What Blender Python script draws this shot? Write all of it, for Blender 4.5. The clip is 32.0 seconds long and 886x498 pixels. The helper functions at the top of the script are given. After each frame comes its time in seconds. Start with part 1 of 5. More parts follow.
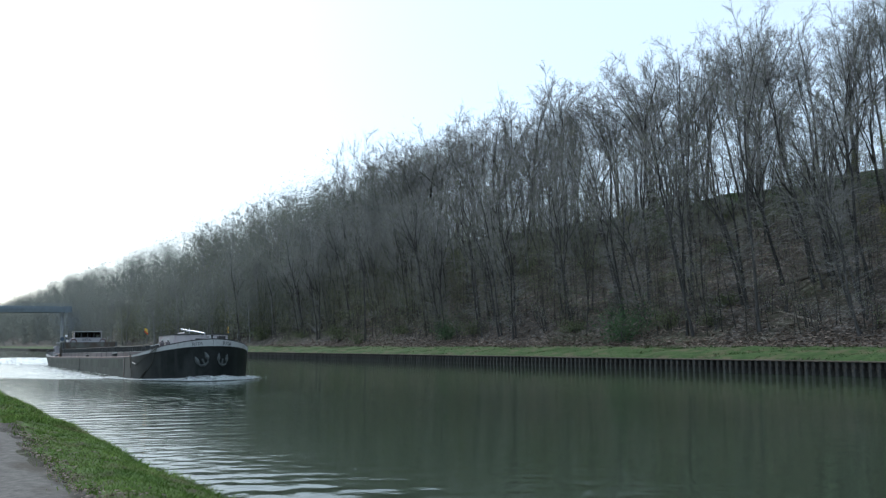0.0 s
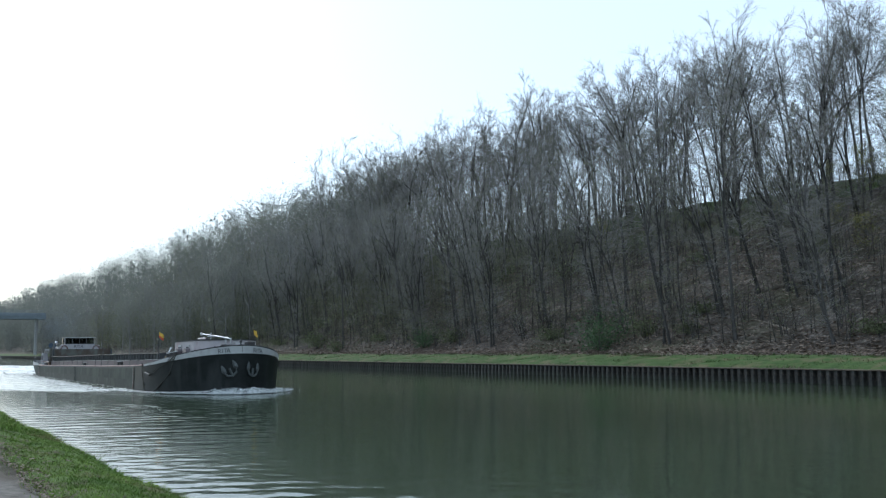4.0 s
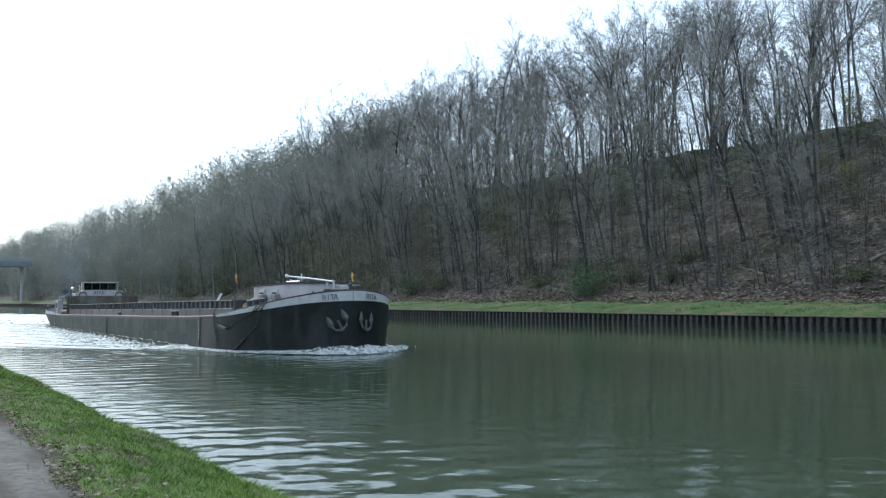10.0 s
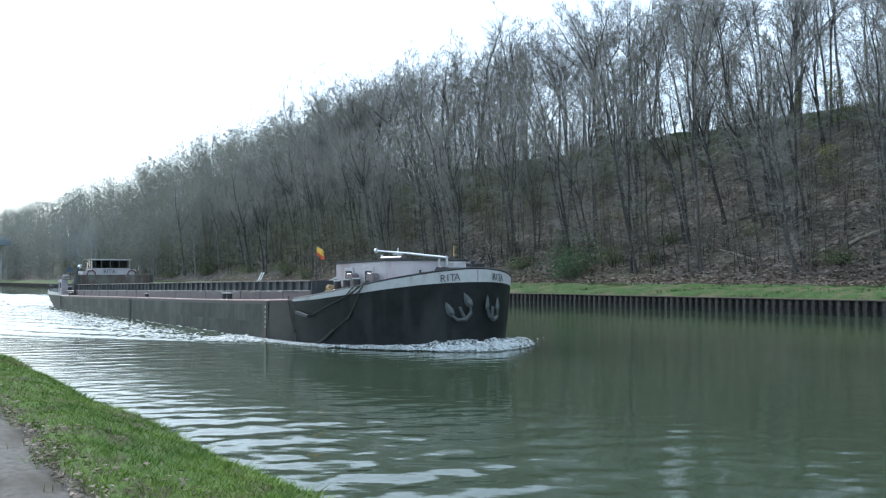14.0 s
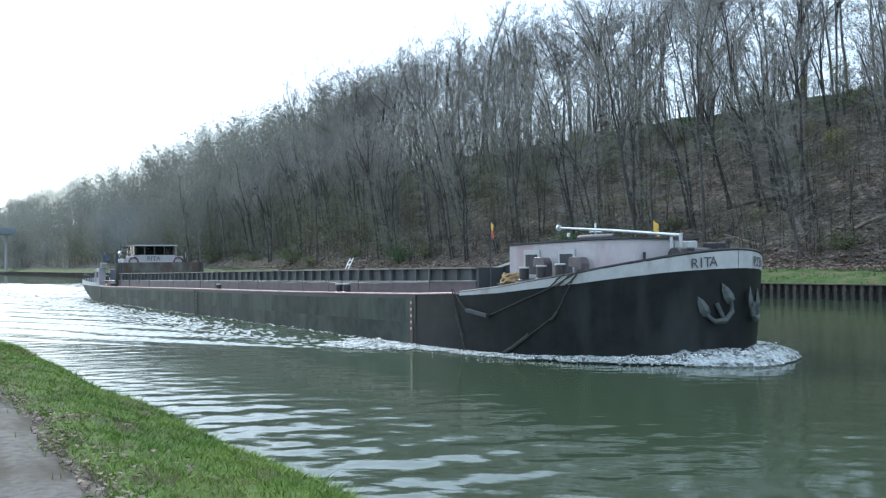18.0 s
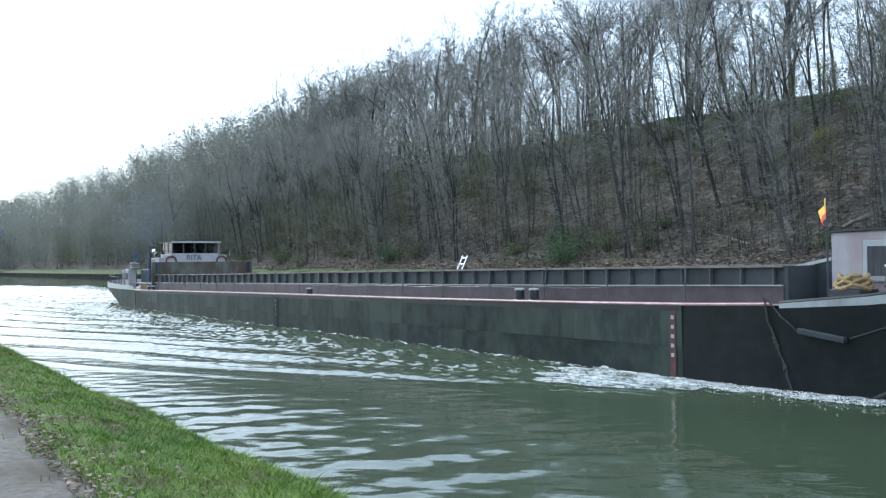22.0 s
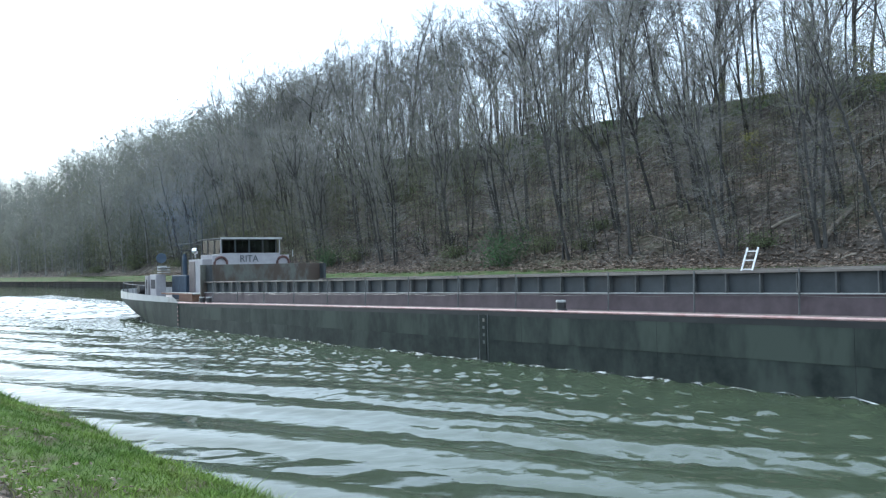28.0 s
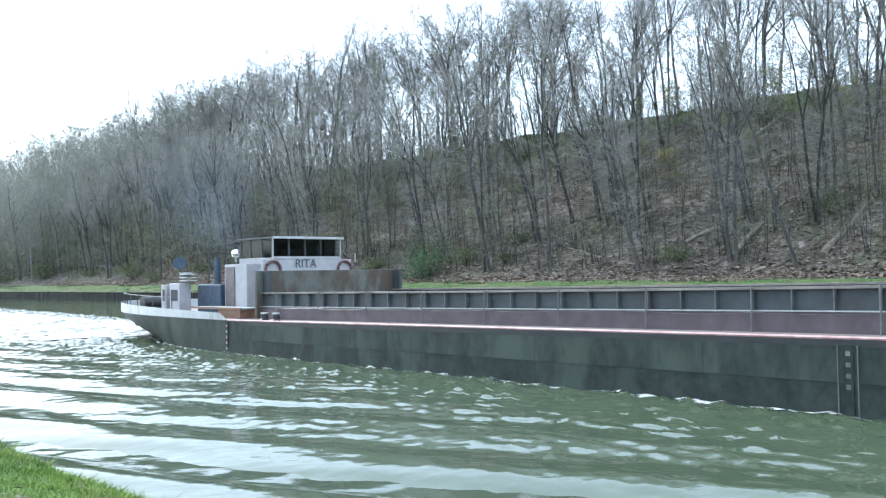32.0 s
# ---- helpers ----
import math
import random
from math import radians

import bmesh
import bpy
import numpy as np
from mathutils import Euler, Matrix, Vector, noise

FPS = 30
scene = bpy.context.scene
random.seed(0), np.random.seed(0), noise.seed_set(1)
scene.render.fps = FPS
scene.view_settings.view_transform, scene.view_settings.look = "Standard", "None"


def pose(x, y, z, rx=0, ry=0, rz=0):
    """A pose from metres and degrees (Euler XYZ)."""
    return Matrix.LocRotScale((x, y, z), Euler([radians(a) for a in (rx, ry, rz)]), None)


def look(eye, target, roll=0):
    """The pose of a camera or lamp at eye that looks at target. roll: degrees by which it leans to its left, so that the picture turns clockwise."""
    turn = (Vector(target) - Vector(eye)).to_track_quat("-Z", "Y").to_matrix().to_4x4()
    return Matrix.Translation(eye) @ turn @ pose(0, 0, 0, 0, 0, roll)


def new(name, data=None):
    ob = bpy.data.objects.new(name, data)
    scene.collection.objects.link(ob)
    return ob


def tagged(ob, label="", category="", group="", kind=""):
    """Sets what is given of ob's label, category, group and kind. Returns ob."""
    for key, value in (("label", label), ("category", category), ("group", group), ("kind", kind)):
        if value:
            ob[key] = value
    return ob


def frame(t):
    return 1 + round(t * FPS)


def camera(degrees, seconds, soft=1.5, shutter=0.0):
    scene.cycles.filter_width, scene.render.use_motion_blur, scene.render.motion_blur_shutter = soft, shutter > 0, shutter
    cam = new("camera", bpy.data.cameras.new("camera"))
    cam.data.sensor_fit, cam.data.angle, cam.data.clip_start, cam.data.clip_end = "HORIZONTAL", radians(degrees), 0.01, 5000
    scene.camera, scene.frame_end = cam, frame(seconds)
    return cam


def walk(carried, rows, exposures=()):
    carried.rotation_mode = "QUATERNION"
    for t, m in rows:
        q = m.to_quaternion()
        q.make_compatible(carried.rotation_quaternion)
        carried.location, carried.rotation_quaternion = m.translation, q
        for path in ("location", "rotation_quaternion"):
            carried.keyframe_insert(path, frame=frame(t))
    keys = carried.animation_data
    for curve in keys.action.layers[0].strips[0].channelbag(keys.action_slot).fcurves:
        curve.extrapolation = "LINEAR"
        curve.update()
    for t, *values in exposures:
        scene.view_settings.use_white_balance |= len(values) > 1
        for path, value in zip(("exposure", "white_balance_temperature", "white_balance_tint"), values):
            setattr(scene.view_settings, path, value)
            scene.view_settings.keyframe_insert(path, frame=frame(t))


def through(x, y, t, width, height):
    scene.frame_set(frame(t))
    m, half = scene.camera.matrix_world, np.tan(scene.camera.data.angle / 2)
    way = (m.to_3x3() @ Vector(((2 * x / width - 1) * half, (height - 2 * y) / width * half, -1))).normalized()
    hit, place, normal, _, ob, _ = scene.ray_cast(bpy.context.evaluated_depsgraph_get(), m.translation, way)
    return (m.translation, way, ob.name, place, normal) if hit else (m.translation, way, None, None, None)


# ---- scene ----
# Plan: the camera stands on a towpath at the origin. +y runs along the canal, +x across it.
# Water is at z = 0; the far bank is at x = 54, with a wooded cutting behind it that rises to z = 22.5 at x = 100.
EYE = 2.5
cam = camera(52.0, 32.0, soft=1.25)
# seconds, yaw, pitch, roll
TURNS = [
    (0, -31.26, 5.79, 0.53), (0.5, -31.20, 5.87, 0.30), (1, -30.90, 5.87, 0.15), (1.5, -31.06, 5.13, 0.71), (2, -31.72, 5.26, 0.62),
    (2.5, -31.91, 5.91, 0.35), (3, -31.98, 6.04, 0.29), (3.5, -32.44, 6.11, 0.51), (5.5, -32.82, 6.42, 0.38), (6, -32.57, 5.72, 0.45),
    (6.5, -32.73, 5.31, 0.42), (7, -32.34, 5.21, 0.22), (7.5, -32.48, 4.75, 0.00), (8, -32.73, 4.42, 0.29), (8.5, -33.10, 3.85, 0.36),
    (9, -33.35, 3.49, 0.34), (9.5, -33.30, 3.68, 0.38), (10, -33.45, 2.94, 0.49), (10.5, -33.37, 3.01, 0.43), (11, -33.49, 3.22, 0.24),
    (11.5, -33.87, 3.29, 0.25), (12, -33.85, 3.27, 0.07), (12.5, -34.12, 3.20, 0.30), (13, -34.13, 2.80, 0.37), (13.5, -34.34, 2.47, 0.29),
    (14, -34.56, 1.74, 0.21), (14.5, -34.97, 1.76, 0.47), (16.5, -34.70, 1.17, 0.16), (17, -34.67, 1.06, 0.25), (17.5, -34.51, 0.95, 0.37),
    (18, -34.26, 0.90, 0.52), (18.5, -34.42, 0.92, 0.69), (19, -34.04, 0.58, 0.65), (19.5, -34.42, 0.98, 0.53), (20, -34.46, 0.96, 0.41),
    (20.5, -34.62, 0.83, 0.70), (21, -34.55, 0.74, 0.64), (21.5, -34.49, 0.75, 0.56), (22, -34.90, 0.88, 0.68), (22.5, -35.11, 0.69, 0.83),
    (23, -35.36, 0.73, 0.87), (23.5, -35.69, 0.85, 0.97), (24, -36.31, 0.93, 1.01), (24.5, -37.23, 0.68, 0.75), (25, -37.97, 0.84, 0.90),
    (25.5, -38.57, 1.06, 1.00), (27.5, -38.67, 0.57, 1.32), (28, -38.71, 1.03, 1.27), (28.5, -38.81, 1.31, 1.06), (29, -39.21, 1.70, 1.02),
    (29.5, -39.51, 1.47, 1.37), (30, -39.91, 1.23, 1.55), (30.5, -40.98, 1.62, 1.26), (31, -42.15, 1.98, 0.90), (31.5, -42.91, 1.89, 0.65),
    (32, -43.64, 1.65, 0.98),
]
EXPOSURES = [(t, e, k, 6) for t, e, k in ((0, -0.04, 5680), (3.5, 0.02, 5680), (6, 0.05, 5680), (9, 0.28, 5670), (11, 0.45, 5660), (14, 0.62, 5650), (19, 0.7, 5620), (25, 0.73, 5640), (28, 0.73, 5650), (30, 0.84, 5660), (31, 1.12, 5670), (32, 1.42, 5690))]
walk(cam, [(t, pose(0, 0, EYE, 90 + p, ro, ya)) for t, ya, p, ro in TURNS], EXPOSURES)

# ---- light ----
SUN_AZ, SUN_EL = radians(-2), radians(33)     # azimuth from +y towards +x
world = bpy.data.worlds.new("world")
scene.world = world
world.use_nodes = True
wn = world.node_tree
sky = wn.nodes.new("ShaderNodeTexSky")
sky.sky_type, sky.sun_disc = "NISHITA", False
sky.sun_elevation, sky.sun_rotation = SUN_EL, SUN_AZ
sky.air_density, sky.dust_density, sky.ozone_density = 1.0, 1.5, 1.0
haze = wn.nodes.new("ShaderNodeMix")           # thin high haze evens out the sky
haze.data_type = "RGBA"
haze.inputs[0].default_value = 0.62
haze.inputs[7].default_value = (7.6, 8.4, 8.9, 1)
wn.links.new(sky.outputs[0], haze.inputs[6])
wn.links.new(haze.outputs[2], wn.nodes["Background"].inputs[0])
wn.nodes["Background"].inputs[1].default_value = 0.15
sun = new("sun", bpy.data.lights.new("sun", "SUN"))
sun.data.energy, sun.data.angle, sun.data.color = 2.0, radians(3), (1.0, 0.95, 0.87)
sun.matrix_world = look((0, 0, 0), (-math.sin(SUN_AZ) * math.cos(SUN_EL), -math.cos(SUN_AZ) * math.cos(SUN_EL), -math.sin(SUN_EL)))


# ---- materials ----
def ramp_node(nt, stops):
    r = nt.nodes.new("ShaderNodeValToRGB")
    while len(r.color_ramp.elements) < len(stops):
        r.color_ramp.elements.new(0.5)
    for e, (at, c) in zip(r.color_ramp.elements, stops):
        e.position, e.color = at, (*c, 1)
    return r


def noise_node(nt, scale, detail=5, rough=0.6, stretch=(1, 1, 1), turn=None):
    tc = nt.nodes.new("ShaderNodeTexCoord")
    mp = nt.nodes.new("ShaderNodeMapping")
    if turn is not None:                           # stretched along a turned axis
        mp.vector_type = "TEXTURE"
        mp.inputs["Rotation"].default_value = (0, 0, turn)
    mp.inputs["Scale"].default_value = stretch
    n = nt.nodes.new("ShaderNodeTexNoise")
    n.inputs["Scale"].default_value, n.inputs["Detail"].default_value, n.inputs["Roughness"].default_value = scale, detail, rough
    nt.links.new(tc.outputs["Object"], mp.inputs[0])
    nt.links.new(mp.outputs[0], n.inputs["Vector"])
    return n


def mixed(nt, a, b, fac, kind="MIX"):
    m = nt.nodes.new("ShaderNodeMix")
    m.data_type, m.blend_type = "RGBA", kind
    for sock, v in ((m.inputs[6], a), (m.inputs[7], b), (m.inputs[0], fac)):
        if isinstance(v, (int, float)):
            sock.default_value = v
        elif isinstance(v, tuple):
            sock.default_value = (*v, 1)
        else:
            nt.links.new(v, sock)
    return m.outputs[2]


def mat(name, c1, c2, scale, rough=0.8, metal=0.0, bump=0.3, c3=None, scale3=0.3, cover=0.5, stretch=(1, 1, 1), stretch3=(1, 1, 1), vary=0.0, island=False, depth=0.02, spec=0.4):
    """Two-tone grain, a second tone in large patches (c3), relief, and a change from object to object."""
    m = bpy.data.materials.new(name)
    m.use_nodes = True
    nt = m.node_tree
    bs = nt.nodes["Principled BSDF"]
    n = noise_node(nt, scale, 6, 0.65, stretch)
    col = ramp_node(nt, [(0.3, c1), (0.7, c2)])
    nt.links.new(n.outputs["Fac"], col.inputs[0])
    out = col.outputs[0]
    if c3:
        n3 = noise_node(nt, scale3, 4, 0.6, stretch3)
        r3 = ramp_node(nt, [(cover - 0.07, (0, 0, 0)), (cover + 0.07, (1, 1, 1))])
        nt.links.new(n3.outputs["Fac"], r3.inputs[0])
        out = mixed(nt, out, c3, r3.outputs[0])
    if vary:
        src = nt.nodes.new("ShaderNodeNewGeometry").outputs["Random Per Island"] if island else nt.nodes.new("ShaderNodeObjectInfo").outputs["Random"]
        rv = ramp_node(nt, [(0, (1 - vary,) * 3), (1, (1 + vary,) * 3)])
        nt.links.new(src, rv.inputs[0])
        out = mixed(nt, out, rv.outputs[0], 1.0, "MULTIPLY")
    nt.links.new(out, bs.inputs["Base Color"])
    bs.inputs["Roughness"].default_value, bs.inputs["Metallic"].default_value = rough, metal
    bs.inputs["Specular IOR Level"].default_value = spec
    if bump:
        b = nt.nodes.new("ShaderNodeBump")
        b.inputs["Strength"].default_value, b.inputs["Distance"].default_value = bump, depth
        nt.links.new(n.outputs["Fac"], b.inputs["Height"])
        nt.links.new(b.outputs[0], bs.inputs["Normal"])
    return m


M_BARK = mat("bark", (0.03, 0.029, 0.028), (0.1, 0.096, 0.092), 6, 0.95, bump=0.6, stretch=(1, 1, 0.2), vary=0.35, spec=0.1)
# Twig tone raised across the woods to stand in for haze.
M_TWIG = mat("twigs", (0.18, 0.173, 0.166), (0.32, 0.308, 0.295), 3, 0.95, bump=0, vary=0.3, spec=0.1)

M_BRUSH = mat("brushwood", (0.085, 0.08, 0.066), (0.17, 0.16, 0.132), 3, 0.95, bump=0, vary=0.3, island=True, spec=0.1)
# Lighter copy of the bark: distance haze put into the colour.
M_HAZEBARK = mat("haze_paled_bark", (0.13, 0.128, 0.126), (0.29, 0.284, 0.277), 5, 0.95, bump=0.5, stretch=(1, 1, 0.2), spec=0.1)


def leaf_mat(name, c1, c2, through, vary):
    """Thin leaves: part of the light passes through them."""
    m = mat(name, c1, c2, 0.6, 0.85, bump=0, vary=vary, island=True, spec=0.15)
    nt = m.node_tree
    bs, out = nt.nodes["Principled BSDF"], nt.nodes["Material Output"]
    tr, mx = nt.nodes.new("ShaderNodeBsdfTranslucent"), nt.nodes.new("ShaderNodeMixShader")
    nt.links.new(bs.inputs["Base Color"].links[0].from_socket, tr.inputs[0])
    mx.inputs[0].default_value = through
    nt.links.new(bs.outputs[0], mx.inputs[1])
    nt.links.new(tr.outputs[0], mx.inputs[2])
    nt.links.new(mx.outputs[0], out.inputs[0])
    return m


M_BUD = leaf_mat("young_leaves", (0.13, 0.143, 0.085), (0.22, 0.23, 0.14), 0.58, 0.4)
M_OLIVE = leaf_mat("olive_spring_leaves", (0.16, 0.165, 0.06), (0.25, 0.24, 0.1), 0.5, 0.35)
# Greyer and bluer than the near buds, with aerial haze in the colour.
M_HAZEBUD = leaf_mat("haze_paled_buds", (0.15, 0.164, 0.147), (0.225, 0.236, 0.208), 0.58, 0.25)
M_SHRUB = leaf_mat("shrub_leaves", (0.085, 0.105, 0.055), (0.16, 0.175, 0.1), 0.4, 0.4)
M_EVERGREEN = leaf_mat("bush_leaves", (0.05, 0.095, 0.045), (0.095, 0.14, 0.075), 0.35, 0.35)
M_GRASS = mat("grass_blades", (0.062, 0.125, 0.024), (0.195, 0.27, 0.05), 0.9, 0.8, bump=0, vary=0.4, island=True, c3=(0.2, 0.18, 0.085), scale3=1.0, cover=0.6, spec=0.2)
M_TURF = mat("verge_turf", (0.05, 0.085, 0.022), (0.125, 0.175, 0.045), 14, 0.9, bump=0.7, c3=(0.085, 0.07, 0.045), scale3=1.3, cover=0.55, spec=0.1)
M_FARGRASS = mat("far_grass", (0.036, 0.068, 0.021), (0.08, 0.122, 0.042), 1.5, 0.9, bump=0.5, c3=(0.115, 0.11, 0.06), scale3=0.6, cover=0.56, spec=0.1)
M_DRYGRASS = mat("dry_grass", (0.12, 0.1, 0.075), (0.24, 0.21, 0.16), 2, 0.9, bump=0, vary=0.35, island=True, spec=0.1)
M_LEAF = mat("dead_leaves", (0.12, 0.09, 0.07), (0.31, 0.25, 0.205), 3, 0.9, bump=0, vary=0.4, island=True, spec=0.1)
M_PATH = mat("path_dirt", (0.085, 0.076, 0.068), (0.185, 0.168, 0.15), 9, 0.95, bump=0.7, c3=(0.075, 0.064, 0.05), scale3=1.3, cover=0.56, stretch3=(1, 0.35, 1), spec=0.15)
M_PILE = mat("sheet_piling_steel", (0.022, 0.022, 0.022), (0.06, 0.057, 0.052), 3, 0.8, 0.0, bump=0.4, c3=(0.12, 0.098, 0.078), scale3=1.6, cover=0.56, vary=0.3)
M_CAP = mat("rusty_cap", (0.06, 0.046, 0.036), (0.13, 0.1, 0.078), 4, 0.85, 0.0, vary=0.2)
M_CONCRETE = mat("bridge_concrete", (0.3, 0.3, 0.3), (0.42, 0.42, 0.41), 1.5, 0.85, bump=0.2)
# Steel lightened to blue-grey so that its colour carries the haze.
M_DECK_STEEL = mat("hazed_bridge_steel", (0.15, 0.18, 0.2), (0.2, 0.235, 0.26), 1.0, 0.6, 0.0, bump=0.2)
M_LOG = mat("fallen_wood", (0.1, 0.088, 0.07), (0.27, 0.235, 0.195), 4, 0.95, stretch=(1, 1, 0.3), vary=0.3, spec=0.1)


def ground_material():
    m = bpy.data.materials.new("ground_earth")
    m.use_nodes = True
    nt = m.node_tree
    bs = nt.nodes["Principled BSDF"]
    fine, mid, big = noise_node(nt, 2.2, 8, 0.75), noise_node(nt, 0.5, 5, 0.65), noise_node(nt, 0.09, 4, 0.6)
    litter = ramp_node(nt, [(0.34, (0.035, 0.029, 0.025)), (0.5, (0.105, 0.09, 0.078)), (0.64, (0.3, 0.265, 0.235))])
    nt.links.new(fine.outputs["Fac"], litter.inputs[0])
    patch = ramp_node(nt, [(0.42, (0, 0, 0)), (0.6, (1, 1, 1))])
    nt.links.new(mid.outputs["Fac"], patch.inputs[0])
    base = mixed(nt, litter.outputs[0], (0.07, 0.06, 0.05), patch.outputs[0])
    green = ramp_node(nt, [(0.52, (0, 0, 0)), (0.7, (0.55, 0.55, 0.55))])
    nt.links.new(big.outputs["Fac"], green.inputs[0])
    base = mixed(nt, base, (0.075, 0.09, 0.035), green.outputs[0])
    nt.links.new(base, bs.inputs["Base Color"])
    bs.inputs["Roughness"].default_value, bs.inputs["Specular IOR Level"].default_value = 0.95, 0.1
    b = nt.nodes.new("ShaderNodeBump")
    b.inputs["Strength"].default_value, b.inputs["Distance"].default_value = 0.8, 0.15
    nt.links.new(fine.outputs["Fac"], b.inputs["Height"])
    nt.links.new(b.outputs[0], bs.inputs["Normal"])
    return m


def water_material(name, tint, rough, strength, fine):
    m = bpy.data.materials.new(name)
    m.use_nodes = True
    nt = m.node_tree
    bs = nt.nodes["Principled BSDF"]
    n1, n2 = noise_node(nt, 0.75, 3, 0.5, (2.6, 1, 1), radians(-38)), noise_node(nt, 2.8, 3, 0.5, (2.0, 1, 1), radians(-38))
    silt = noise_node(nt, 0.05, 3)
    c = ramp_node(nt, [(0.3, tuple(0.85 * v for v in tint)), (0.7, tuple(1.15 * v for v in tint))])
    nt.links.new(silt.outputs["Fac"], c.inputs[0])
    nt.links.new(c.outputs[0], bs.inputs["Base Color"])
    bs.inputs["Roughness"].default_value, bs.inputs["IOR"].default_value = rough, 1.333
    b1, b2 = nt.nodes.new("ShaderNodeBump"), nt.nodes.new("ShaderNodeBump")
    b1.inputs["Strength"].default_value, b1.inputs["Distance"].default_value = strength, 0.022
    b2.inputs["Strength"].default_value, b2.inputs["Distance"].default_value = strength, fine
    nt.links.new(n1.outputs["Fac"], b1.inputs["Height"])
    nt.links.new(n2.outputs["Fac"], b2.inputs["Height"])
    nt.links.new(b1.outputs[0], b2.inputs["Normal"])
    nt.links.new(b2.outputs[0], bs.inputs["Normal"])
    return m


def foam_material(name, cover, scale=4.2, soft=0.12):
    m = bpy.data.materials.new(name)
    m.use_nodes = True
    nt = m.node_tree
    bs = nt.nodes["Principled BSDF"]
    froth = noise_node(nt, 9.0, 6, 0.7)
    tone = ramp_node(nt, [(0.25, (0.46, 0.5, 0.5)), (0.65, (0.68, 0.71, 0.71))])
    nt.links.new(froth.outputs["Fac"], tone.inputs[0])
    nt.links.new(tone.outputs[0], bs.inputs["Base Color"])
    bs.inputs["Roughness"].default_value = 0.6
    bp = nt.nodes.new("ShaderNodeBump")
    bp.inputs["Strength"].default_value, bp.inputs["Distance"].default_value = 0.6, 0.03
    nt.links.new(froth.outputs["Fac"], bp.inputs["Height"])
    nt.links.new(bp.outputs[0], bs.inputs["Normal"])
    n = noise_node(nt, scale, 8, 0.78, (1, 0.5, 1))
    r = ramp_node(nt, [(cover, (0, 0, 0)), (cover + soft, (1, 1, 1))])
    nt.links.new(n.outputs["Fac"], r.inputs[0])
    nt.links.new(r.outputs[0], bs.inputs["Alpha"])
    return m


M_GROUND = ground_material()
M_WATER = water_material("canal_water", (0.042, 0.059, 0.034), 0.06, 0.55, 0.02)
M_WAKE = water_material("wake_water", (0.053, 0.071, 0.042), 0.05, 0.45, 0.02)
M_FOAM = foam_material("foam", 0.5)
M_THICKFOAM = foam_material("thick_foam", 0.38, 5.5, 0.3)
# Dense white sheet: glare on the stern water, drawn as foam.
M_TRAIL = foam_material("glare_foam", 0.36)
M_SPRAY = mat("spray", (0.7, 0.73, 0.73), (0.86, 0.87, 0.86), 6, 0.7, bump=0.6)


# ---- mesh helpers ----
def mesh_of(name, verts, faces, material, smooth=False):
    me = bpy.data.meshes.new(name)
    me.from_pydata([tuple(v) for v in verts], [], [tuple(int(i) for i in f) for f in faces])
    me.materials.append(material)
    if smooth:
        me.polygons.foreach_set("use_smooth", [True] * len(me.polygons))
    me.update()
    return me


def part(name, bm, material, parent, label="", smooth=False):
    """Links a bmesh as one mesh object under a thing or a part."""
    me = bpy.data.meshes.new(name)
    bm.normal_update()
    bm.to_mesh(me)
    bm.free()
    me.materials.append(material)
    if smooth:
        me.polygons.foreach_set("use_smooth", [True] * len(me.polygons))
    ob = new(name, me)
    ob.parent = parent
    if label:
        tagged(ob, label)
    return ob


def box(x0, x1, y0, y1, z0, z1, bevel=0.0, bm=None):
    bm = bm or bmesh.new()
    vs = [bm.verts.new(p) for p in ((x0, y0, z0), (x1, y0, z0), (x1, y1, z0), (x0, y1, z0), (x0, y0, z1), (x1, y0, z1), (x1, y1, z1), (x0, y1, z1))]
    fs = [bm.faces.new([vs[i] for i in f]) for f in ((3, 2, 1, 0), (4, 5, 6, 7), (0, 1, 5, 4), (1, 2, 6, 5), (2, 3, 7, 6), (3, 0, 4, 7))]
    if bevel:
        es = list({e for f in fs for e in f.edges})
        bmesh.ops.bevel(bm, geom=es, offset=bevel, segments=2, affect="EDGES", profile=0.6)
    return bm


def tube(points, radii, sides=8, bm=None, cap=True):
    """A tube along points, with a radius at each."""
    bm = bm or bmesh.new()
    pts = [Vector(p) for p in points]
    if isinstance(radii, (int, float)):
        radii = [radii] * len(pts)
    rings = []
    for i, p in enumerate(pts):
        d = (pts[min(i + 1, len(pts) - 1)] - pts[max(i - 1, 0)]).normalized()
        a = d.orthogonal().normalized() if abs(d.z) > 0.9 else Vector((d.y, -d.x, 0)).normalized()
        b = d.cross(a)
        rings.append([bm.verts.new(p + radii[i] * (math.cos(k * math.tau / sides) * a + math.sin(k * math.tau / sides) * b)) for k in range(sides)])
    for r0, r1 in zip(rings, rings[1:]):
        for k in range(sides):
            bm.faces.new((r0[k], r0[(k + 1) % sides], r1[(k + 1) % sides], r1[k]))
    if cap:
        bm.faces.new(list(reversed(rings[0])))
        bm.faces.new(rings[-1])
    return bm


def lathe(profile, centre=(0, 0, 0), sides=14, bm=None):
    """A turned body about the upright axis: (radius, height) from bottom to top."""
    bm = bm or bmesh.new()
    c = Vector(centre)
    rings = [[bm.verts.new(c + Vector((r * math.cos(k * math.tau / sides), r * math.sin(k * math.tau / sides), z))) for k in range(sides)] for r, z in profile]
    for r0, r1 in zip(rings, rings[1:]):
        for k in range(sides):
            bm.faces.new((r0[k], r0[(k + 1) % sides], r1[(k + 1) % sides], r1[k]))
    bm.faces.new(list(reversed(rings[0])))
    bm.faces.new(rings[-1])
    return bm


